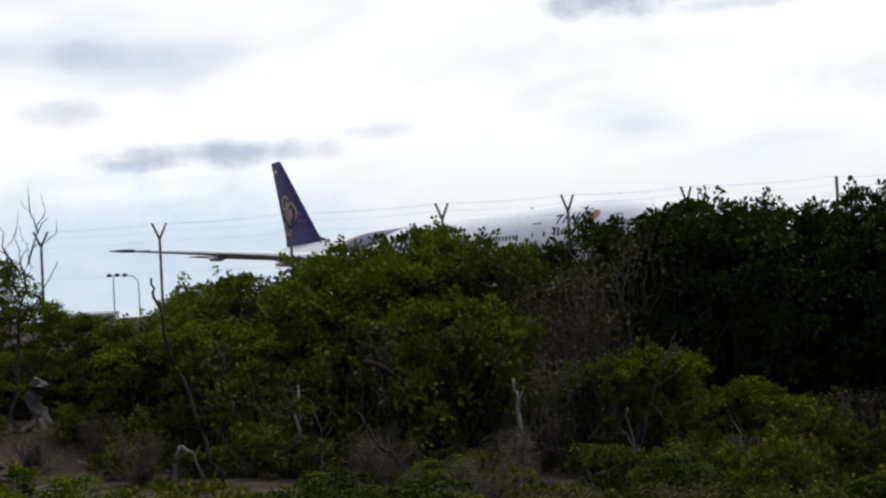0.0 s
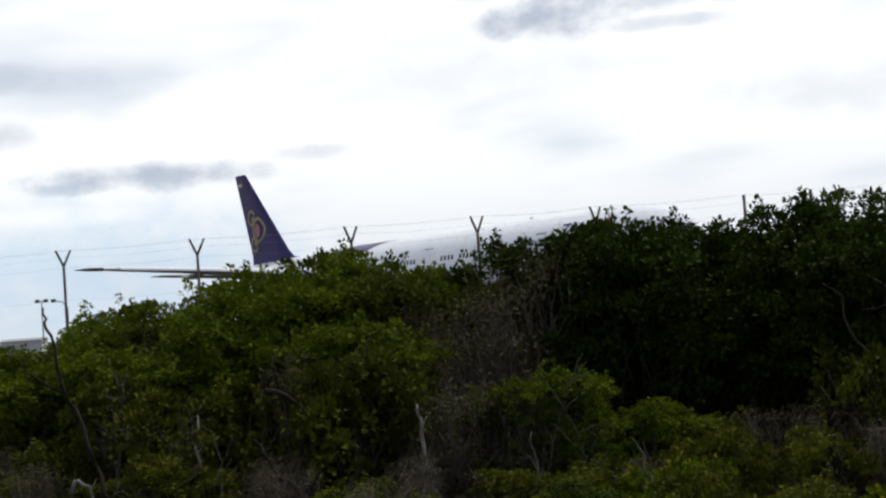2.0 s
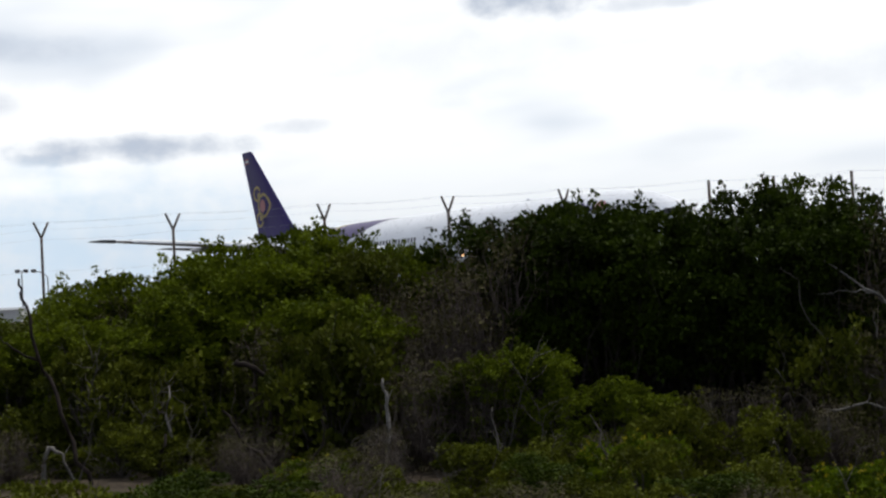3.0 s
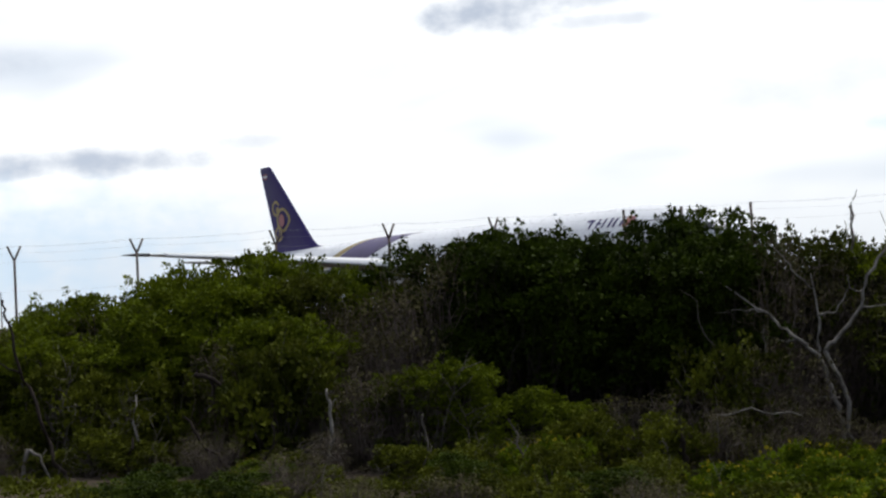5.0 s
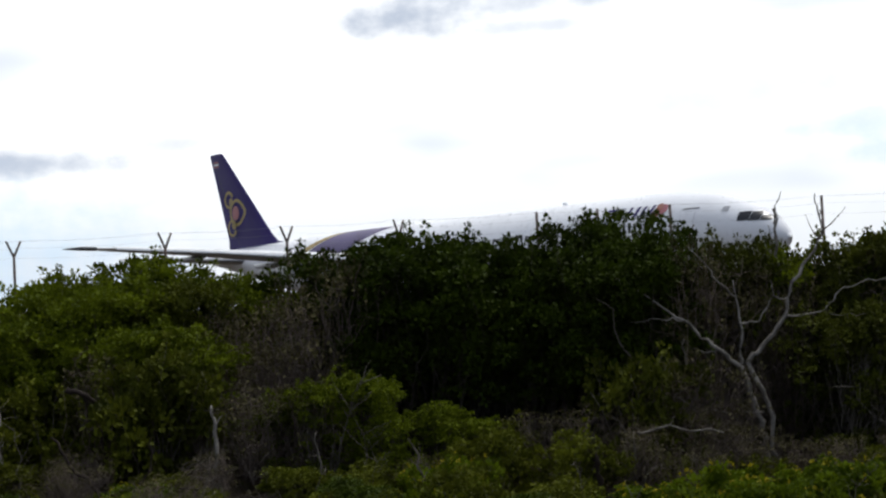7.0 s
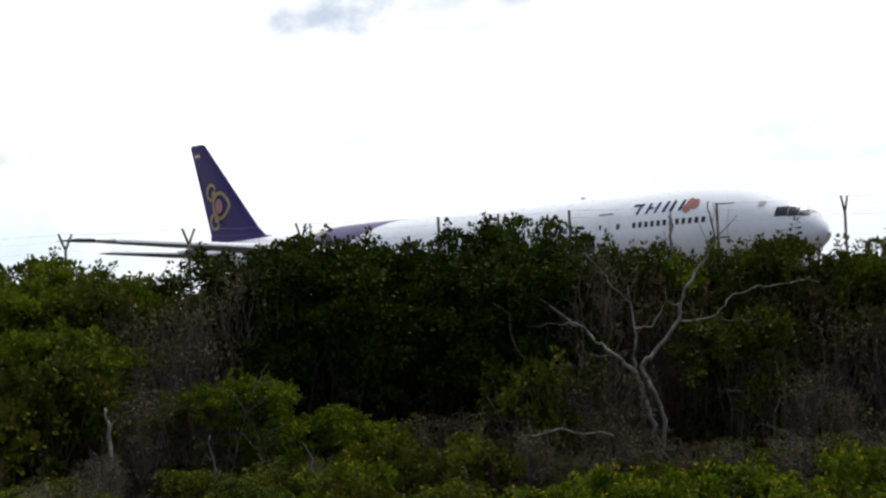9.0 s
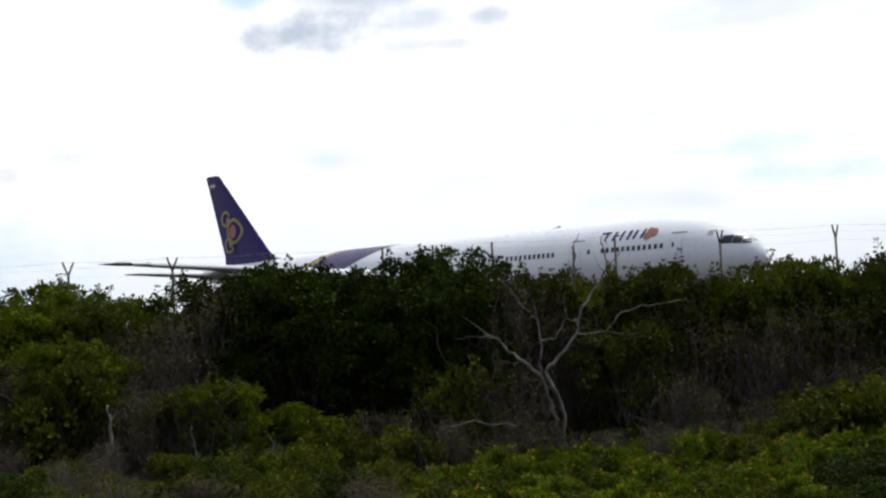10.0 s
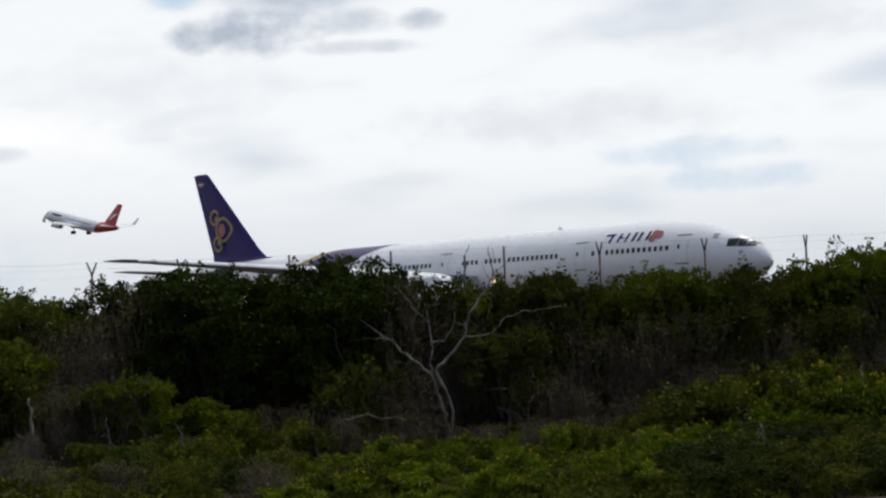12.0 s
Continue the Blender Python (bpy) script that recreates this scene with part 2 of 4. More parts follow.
def ground_z(x, y):
    dip = -1.35 - 0.8 * smooth(-7, 6, x)
    z = -0.2 + (dip + 0.2) * smooth(5.4, 13, y)
    z += (0.75 - dip) * smooth(34.6, 37.0, y) - 0.75 * smooth(38, 58, y)
    z += 0.95 * smooth(-8.2, -10.6, x) * smooth(29.4, 33.0, y) * (1 - smooth(34.6, 37.0, y))
    z += 0.12 * noise.noise((x * 0.35, y * 0.35, 0)) * smooth(6, 9, y) * (1 - smooth(60, 70, y))
    return z


def make_ground():
    xs = [-4500, -1500, -500, -150, -70] + [-40 + 1.0 * i for i in range(91)] + [80, 160, 500, 1500, 4500]
    ys = [-2000, -500, -100, -30] + [-14 + 2.0 * i for i in range(9)] + [4 + 0.8 * i for i in range(72)] + [64, 70, 90, 150, 400, 1200, 4500]
    V = [(x, y, ground_z(x, y)) for y in ys for x in xs]
    n = len(xs)
    F = [(j * n + i, j * n + i + 1, (j + 1) * n + i + 1, (j + 1) * n + i) for j in range(len(ys) - 1) for i in range(n - 1)]
    ob = new("ground", mesh_of("ground", V, F, M_SOIL))
    tagged(ob, "dry sandy soil with pale bare patches under scrub", "ground", kind="structure")


make_ground()


# ---------------------------------------------------------------- aircraft (nose at x = 0, tail to -x, starboard -y, wheels at z = 0)
class Hull:
    """A fuselage lofted through rings (station, centre height, half width, half height)."""

    def __init__(self, rings):
        self.r = np.array(rings, float)

    def ring(self, s):
        return [float(np.interp(s, self.r[:, 0], self.r[:, k])) for k in (1, 2, 3)]

    def at(self, s, th, out=0.0):
        z, w, h = self.ring(s)
        return Vector((-s, -(w + out) * math.sin(th), z + (h + out) * math.cos(th)))

    def theta(self, s, z):
        zc, _, h = self.ring(s)
        return math.acos(max(-1, min(1, (z - zc) / h)))

    def mesh(self, name, mat, s0, s1, steps=56, sides=36):
        own = [s for s in self.r[:, 0] if s0 < s < s1]
        st = sorted(set([s0, s1] + own + [s0 + (s1 - s0) * i / steps for i in range(steps + 1)]))
        V = [self.at(s, 2 * math.pi * k / sides) for s in st for k in range(sides)]
        F = [(i * sides + k, i * sides + (k + 1) % sides, (i + 1) * sides + (k + 1) % sides, (i + 1) * sides + k) for i in range(len(st) - 1) for k in range(sides)]
        F.append(tuple(range(sides)))
        F.append(tuple((len(st) - 1) * sides + k for k in range(sides))[::-1])
        return mesh_of(name, V, F, mat)

    def patch(self, name, mat, outline, t0, t1, n=14, m=4, out=0.02, mirror=False):
        """A painted or glazed panel: outline(th) gives its first and last station at the angle th from the crown."""
        V, F = [], []
        for i in range(n + 1):
            th = t0 + (t1 - t0) * i / n
            a, b = outline(th)
            for j in range(m + 1):
                s = a + (b - a) * j / m
                V.append(self.at(s, -th if mirror else th, out))
        for i in range(n):
            for j in range(m):
                F.append((i * (m + 1) + j, i * (m + 1) + j + 1, (i + 1) * (m + 1) + j + 1, (i + 1) * (m + 1) + j))
        return mesh_of(name, V, F, mat)

    def box(self, name, mat, s0, s1, z0, z1, out=0.02, lean=0.0, n=3, m=2):
        """A panel on the starboard side between two stations and two heights."""
        V, F = [], []
        for i in range(n + 1):
            z = z0 + (z1 - z0) * i / n
            for j in range(m + 1):
                s = s0 + (s1 - s0) * j / m - lean * (z - z0)
                V.append(self.at(s, self.theta(s, z), out))
        for i in range(n):
            for j in range(m):
                F.append((i * (m + 1) + j, i * (m + 1) + j + 1, (i + 1) * (m + 1) + j + 1, (i + 1) * (m + 1) + j))
        return mesh_of(name, V, F, mat)


FOIL = [(0.0, 0.0), (0.012, 0.16), (0.05, 0.31), (0.15, 0.47), (0.3, 0.5), (0.5, 0.42), (0.75, 0.2), (1.0, 0.012)]


def wing_mesh(name, mat, sections, side, upright=False, clip=(0.0, 1.0)):
    """Sections (span, leading station, trailing station, height, thickness), lofted with a rounded foil."""
    loop = [(c, t) for c, t in FOIL if clip[0] <= c <= clip[1]]
    loop = loop + [(c, -t) for c, t in loop[::-1] if not (c == 0.0)]
    V, n = [], len(loop)
    for sp, le, te, z, th in sections:
        for c, t in loop:
            s = le + (te - le) * c
            V.append(Vector((-s, t * th, z)) if upright else Vector((-s, side * sp, z + t * th)))
    F = [(i * n + k, i * n + (k + 1) % n, (i + 1) * n + (k + 1) % n, (i + 1) * n + k) for i in range(len(sections) - 1) for k in range(n)]
    F.append(tuple(range(n)))
    F.append(tuple((len(sections) - 1) * n + k for k in range(n)))
    return mesh_of(name, V, F, mat, smooth=False)


SLAT = [(0.0, -0.42), (0.006, -0.2), (0.03, 0.1), (0.08, 0.33), (0.16, 0.5), (0.26, 0.56), (0.26, 0.2), (0.1, -0.15), (0.03, -0.42)]


def slat_mesh(name, mat, sections, side):
    """The drooped front of a wing: its face slopes up and back from a low nose."""
    n = len(SLAT)
    V = [Vector((-(le + (te - le) * c), side * sp, z + t * th)) for sp, le, te, z, th in sections for c, t in SLAT]
    F = [(i * n + k, i * n + (k + 1) % n, (i + 1) * n + (k + 1) % n, (i + 1) * n + k) for i in range(len(sections) - 1) for k in range(n)]
    F += [tuple(range(n)), tuple((len(sections) - 1) * n + k for k in range(n))]
    return mesh_of(name, V, F, mat, smooth=False)


def lathe(name, mat, profile, sides=28, axis_y=0.0, axis_z=0.0, closed=False):
    V = [Vector((-s, axis_y + r * math.sin(2 * math.pi * k / sides), axis_z + r * math.cos(2 * math.pi * k / sides))) for s, r in profile for k in range(sides)]
    m = len(profile)
    F = [(i * sides + k, i * sides + (k + 1) % sides, (i + 1) * sides + (k + 1) % sides, (i + 1) * sides + k) for i in range(m - 1) for k in range(sides)]
    if closed:
        F += [((m - 1) * sides + k, (m - 1) * sides + (k + 1) % sides, (k + 1) % sides, k) for k in range(sides)]
    else:
        F += [tuple(range(sides)), tuple((m - 1) * sides + k for k in range(sides))[::-1]]
    return mesh_of(name, V, F, mat)


def add_engine(plane, s, y, z, r, length, mat, lip_mat):
    prof = [(s + 0.02 * length, r * 0.84), (s, r * 0.92), (s + 0.03 * length, r * 0.98), (s + 0.2 * length, r * 1.06), (s + 0.5 * length, r * 1.04),
            (s + 0.85 * length, r * 0.84), (s + length, r * 0.7), (s + 0.97 * length, r * 0.62), (s + 0.3 * length, r * 0.78)]
    e = part("engine", lathe("nacelle", mat, prof, 28, y, z, closed=True), plane)
    part("intake_lip", lathe("intake_lip", lip_mat, [(s - 0.02, r * 0.86), (s - 0.035, r * 0.92), (s + 0.05 * length, r * 1.005), (s + 0.05 * length, r * 0.995), (s + 0.02, r * 0.87)], 28, y, z, closed=True), e, "polished metal intake lip")
    part("fan", lathe("fan", M_DARKMETAL, [(s + 0.1 * length, 0.05), (s + 0.2 * length, r * 0.25), (s + 0.22 * length, r * 0.8), (s + 0.26 * length, r * 0.8)], 28, y, z), e, "dark fan")
    part("exhaust_cone", lathe("exhaust_cone", M_DARKMETAL, [(s + 0.8 * length, r * 0.5), (s + length * 1.05, r * 0.42), (s + length * 1.25, r * 0.1)], 20, y, z), e, "dark metal exhaust")
    pv, pf = [], []
    for sx, zz in ((s + 0.25 * length, z + r * 0.98), (s + 1.05 * length, z + r * 0.7), (s + 1.25 * length, z + r * 1.35), (s + 0.6 * length, z + r * 1.45)):
        pv += [Vector((-sx, y - 0.16, zz)), Vector((-sx, y + 0.16, zz))]
    pf = [(0, 2, 4, 6), (7, 5, 3, 1), (0, 1, 3, 2), (2, 3, 5, 4), (4, 5, 7, 6), (6, 7, 1, 0)]
    part("pylon", mesh_of("pylon", pv, pf, mat, False), e)


def add_gear(plane, name, s, y, top, r, pairs, gap):
    g = part(name, mesh_of("strut", *tube([(-s, y, top), (-s, y, r)], [r * 0.26, r * 0.2], 10), M_GREY), plane)
    for k in range(pairs):
        x = -s - (k - (pairs - 1) / 2) * r * 2.15
        for side in (-1, 1):
            cy = y + side * gap
            V, F = tube([(x, cy - 0.2, r), (x, cy - 0.16, r), (x, cy + 0.16, r), (x, cy + 0.2, r)], [r * 0.82, r, r, r * 0.82], 20)
            part("wheel", mesh_of("wheel", V, F, M_TYRE), g, "black rubber tyre")
    if pairs > 1:
        V, F = tube([(-s - r * 2.2, y, r), (-s + r * 2.2, y, r)], [r * 0.16, r * 0.16], 8)
        part("bogie_beam", mesh_of("bogie_beam", V, F, M_GREY), g)
    part("gear_door", mesh_of("gear_door", *tube([(-s - r, y + gap * 1.4, top), (-s + r, y + gap * 1.4, top)], [0.3, 0.3], 4), M_WHITE, False), g)


def ring_mesh(name, mat, cs, cz, ra, rb, y, width, point=0.0, a0=0.0, a1=360.0, n=28):
    """A flat painted ring on the fin, pulled to a point towards the leading edge."""
    V, F = [], []
    for i in range(n + 1):
        a = radians(a0 + (a1 - a0) * i / n)
        k = 1 + point * max(0, math.cos(a)) ** 6
        for f in (1.0, 1.0 - width / ra):
            V.append(Vector((-(cs - ra * f * k * math.cos(a)), y, cz + rb * f * math.sin(a))))
    for i in range(n):
        F.append((2 * i, 2 * i + 1, 2 * i + 3, 2 * i + 2))
    return mesh_of(name, V, F, mat, False)


def disc_mesh(name, mat, cs, cz, ra, rb, y, n=20):
    V = [Vector((-(cs - ra * math.cos(2 * math.pi * k / n)), y, cz + rb * math.sin(2 * math.pi * k / n))) for k in range(n)]
    return mesh_of(name, V, [tuple(range(n))], mat, False)


def make_widebody():
    plane = empty("taxiing_airliner", "long white twin-engined airliner with purple tail fin, taxiing", "airliner")
    hull = Hull([(0, 5.1, 0.04, 0.04), (0.12, 5.12, 0.38, 0.36), (0.4, 5.17, 0.74, 0.72), (0.9, 5.27, 1.14, 1.18), (1.6, 5.4, 1.52, 1.6), (2.4, 5.5, 1.83, 1.9), (3.3, 5.58, 2.1, 2.12),
                 (4.4, 5.67, 2.4, 2.42), (6, 5.78, 2.72, 2.76), (8.5, 5.87, 2.97, 3.0), (11, 5.9, 3.06, 3.09), (14, 5.9, 3.1, 3.1), (18, 5.9, 3.1, 3.1), (47, 5.9, 3.1, 3.1), (51, 6.0, 3.04, 2.98), (55, 6.25, 2.82, 2.68),
                 (60, 6.7, 2.3, 2.1), (65, 7.2, 1.6, 1.5), (69, 7.6, 0.98, 1.02), (72, 7.82, 0.42, 0.62), (73.2, 7.88, 0.14, 0.36)])
    body = part("fuselage", hull.mesh("fuselage", M_WHITE, 0, 73.2, 80, 44), plane)
    deg = math.pi / 180
    # purple sweep with its violet and gold edges, both sides
    for mirror in (False, True):
        part("purple_sweep", hull.patch("purple_sweep", M_LILAC, lambda th: (40.2 + 4.4 * (th / (61 * deg)) ** 1.6, 46.3 + 4.4 * (th / (57 * deg))), 0.0, 95 * deg, 16, 8, 0.025, mirror), body, "violet painted sweep")
        part("gold_stripe", hull.patch("gold_stripe", M_GOLD, lambda th: (46.5 + 4.4 * (th / (57 * deg)), 47.3 + 5.0 * (th / (57 * deg))), 4 * deg, 90 * deg, 12, 2, 0.03, mirror), body, "gold painted stripe")
    # cockpit glazing
    for mirror in (1, -1):
        for a, b, z0, z1 in ((0.98, 1.52, 6.30, 6.68), (1.55, 2.16, 6.32, 6.94), (2.19, 2.95, 6.36, 6.98)):
            me = hull.box("cockpit_window", M_GLASS, a, b, z0, z1, 0.03)
            for v in me.vertices:
                v.co.y *= mirror
            part("cockpit_window", me, body, "dark cockpit glass")
    # cabin windows
    win = hull.box("cabin_window", M_GLASS, 19.86, 20.14, 6.35, 6.74, 0.02, n=2, m=1)
    groups = ((7.8, 13.8), (14.95, 15.0), (18.8, 24.1), (25.1, 26.9), (27.8, 29.6), (33.5, 43.6), (46.6, 56.0))
    for a, b in groups:
        s = a
        while s <= b + 0.01:
            if s < 18 or s > 47:
                me = hull.box("cabin_window", M_GLASS, s - 0.14, s + 0.14, 6.35, 6.74, 0.02, n=2, m=1)
                part("cabin_window", me, body)
            else:
                part("cabin_window", win, body).location.x = 20.0 - s
            s += 0.52
    # doors with the dark marks above and below them
    for s in (6.55, 16.35, 31.75, 45.1, 58.2):
        d = part("cabin_door", hull.box("cabin_door", M_WHITE, s - 0.53, s + 0.53, 5.35, 7.2, 0.025, n=6), body)
        part("door_window", hull.box("door_window", M_GLASS, s + 0.12, s + 0.32, 6.4, 6.75, 0.035, n=2), d, "small dark pane")
        for a, b, z0, z1 in ((s - 0.57, s - 0.53, 5.35, 7.2), (s + 0.53, s + 0.57, 5.35, 7.2)):
            part("door_seam", hull.box("door_seam", M_FAINT, a, b, z0, z1, 0.012, n=6, m=1), d)
        part("door_mark", hull.box("door_mark", M_SEAM, s - 0.75, s + 0.55, 7.46, 7.54, 0.02, n=1), d, "dark line above the door")
        part("door_mark", hull.box("door_mark", M_SEAM, s - 0.65, s + 0.55, 5.2, 5.28, 0.02, n=1), d, "dark line below the door")
    # wordmark as plain slanted bars, and its petals
    for s0, w, z0, z1 in ((13.55, 0.22, 7.28, 7.88), (13.95, 0.95, 7.86, 8.02), (12.75, 0.22, 7.28, 8.02), (12.0, 0.22, 7.28, 8.02), (12.6, 0.5, 7.58, 7.72), (11.3, 0.26, 7.28, 8.02), (10.72, 0.24, 7.28, 8.0), (9.98, 0.24, 7.28, 8.02)):
        part("wordmark_bar", hull.box("wordmark_bar", M_PURPLE, s0 - w, s0, z0, z1, 0.025, lean=0.32, n=3, m=3), body, "dark purple painted bar")
    for s, z, r, mat in ((9.28, 7.42, 0.34, M_ORANGE), (9.1, 7.82, 0.3, M_ORANGE), (8.72, 7.66, 0.38, M_PINK)):
        V = []
        for k in range(14):
            a = 2 * math.pi * k / 14
            ss, zz = s + r * math.cos(a), z + r * 0.95 * math.sin(a)
            V.append(hull.at(ss, hull.theta(ss, zz), 0.03))
        part("petal", mesh_of("petal", V, [tuple(range(14))], mat, False), body, "painted petal")
    part("round_emblem", hull.box("round_emblem", M_GREY, 3.75, 4.15, 7.1, 7.45, 0.03), body, "small grey emblem")
    # fin
    fin = part("tail_fin", wing_mesh("tail_fin", M_PURPLE, [(0, 59.6, 69.0, 8.3, 0.95), (0, 60.9, 68.95, 9.6, 0.85), (0, 69.45, 71.95, 18.6, 0.3), (0, 69.9, 71.85, 18.78, 0.1)], 1, upright=True), plane, "tall purple tail fin")
    part("dorsal_fillet", wing_mesh("dorsal_fillet", M_PURPLE, [(0, 56.8, 62.4, 8.62, 0.3), (0, 60.0, 62.6, 9.0, 0.5), (0, 61.6, 63.0, 10.2, 0.3)], 1, upright=True), fin)
    part("rudder_seam", mesh_of("rudder_seam", [(-66.3, -0.42, 9.0), (-66.36, -0.42, 9.0), (-71.16, -0.15, 18.2), (-71.10, -0.15, 18.2)], [(0, 1, 2, 3)], M_SEAM, False), fin)
    part("emblem_ring", ring_mesh("emblem_ring", M_GOLD, 66.75, 12.35, 1.3, 1.42, -0.37, 0.32, point=0.35), fin, "gold pointed ring")
    part("emblem_ring", ring_mesh("emblem_ring", M_GOLD, 68.2, 13.75, 0.85, 0.9, -0.33, 0.28, a0=20, a1=330), fin, "gold ring")
    part("emblem_ring", ring_mesh("emblem_ring", M_GOLD, 67.6, 10.8, 0.85, 0.9, -0.42, 0.28, a0=30, a1=340), fin, "gold ring")
    part("emblem_boss", disc_mesh("emblem_boss", M_GOLD, 67.75, 13.5, 0.38, 0.4, -0.36), fin, "gold disc")
    part("emblem_boss", disc_mesh("emblem_boss", M_GOLD, 67.25, 11.05, 0.4, 0.42, -0.42), fin, "gold disc")
    part("emblem_heart", disc_mesh("emblem_heart", M_PINK, 66.95, 12.3, 0.62, 0.75, -0.38), fin, "pink disc")
    for z, mat in ((17.95, M_PINK), (17.72, M_WHITE), (17.5, M_PINK)):
        V = [(-70.1, -0.2, z), (-71.0, -0.2, z), (-71.0, -0.2, z - 0.16), (-70.1, -0.2, z - 0.16)]
        part("flag_bar", mesh_of("flag_bar", V, [(0, 1, 2, 3)], mat, False), fin, "small painted bar")
    # wings, tailplanes, engines, wheels
    for side in (-1, 1):
        sec = [(2.6, 25.2, 40.2, 4.5, 1.6), (6, 27.7, 40.2, 5.0, 1.25), (10.4, 31.0, 40.6, 5.75, 0.8), (20, 38.2, 43.6, 6.85, 0.38), (26.4, 43.2, 46.4, 7.5, 0.2)]
        w = part("wing", wing_mesh("wing", M_GREY, sec, side, clip=(0.1, 1.0)), plane, "long pale grey swept wing")
        part("leading_edge", slat_mesh("leading_edge", M_GLINT_WHITE, [(a, b - 0.12, c, z, max(t * 1.05, 0.34)) for a, b, c, z, t in sec[1:]], side), w, "leading edge with its metal glint painted near-white")
        part("wingtip", wing_mesh("wingtip", M_GLINT_WHITE, [(26.42, 43.2, 46.4, 7.5, 0.24), (27.3, 44.55, 46.85, 7.59, 0.26)], side), w, "pale raked outer panel")
        part("wingtip_cap", wing_mesh("wingtip_cap", M_DARKMETAL, [(27.32, 44.55, 46.85, 7.59, 0.3), (28.0, 45.6, 47.2, 7.66, 0.3), (28.7, 46.8, 47.8, 7.71, 0.1)], side), w, "dark wingtip cap")
        for y0 in (8.3, 14.0, 20.0):
            st, zz = 40.6 + max(0, y0 - 10.4) * 0.31, 5.5 + max(0, y0 - 10.4) * 0.13
            V, F = tube([(-st + 3.2, side * y0, zz - 0.1), (-st + 1.5, side * y0, zz - 0.25), (-st - 0.8, side * y0, zz - 0.2), (-st - 1.4, side * y0, zz - 0.05)], [0.05, 0.26, 0.2, 0.03], 10)
            part("flap_fairing", mesh_of("flap_fairing", V, F, M_GREY), w)
        part("tailplane", wing_mesh("tailplane", M_GREY, [(0.9, 62.8, 69.6, 7.2, 0.62), (10.3, 70.0, 72.5, 7.95, 0.24), (10.85, 70.9, 72.6, 8.0, 0.06)], side), plane, "pale grey tailplane")
        add_engine(plane, 23.2, side * 9.6, 2.75, 1.72, 5.6, M_WHITE, M_GLINT_WHITE)
        add_gear(plane, "main_gear", 38.2, side * 5.5, 4.6, 0.66, 3, 0.7)
    part("taxi_light", mesh_of("taxi_light", *tube([(-25.0, -3.9, 4.72), (-25.3, -3.9, 4.72)], [0.11, 0.11], 12), M_LAMP), plane, "lit amber lamp")
    add_gear(plane, "nose_gear", 5.9, 0.0, 3.2, 0.54, 1, 0.4)
    part("antenna", wing_mesh("antenna", M_WHITE, [(0, 20.0, 20.7, 8.75, 0.1), (0, 20.4, 20.8, 9.2, 0.05)], 1, upright=True), plane)
    return plane


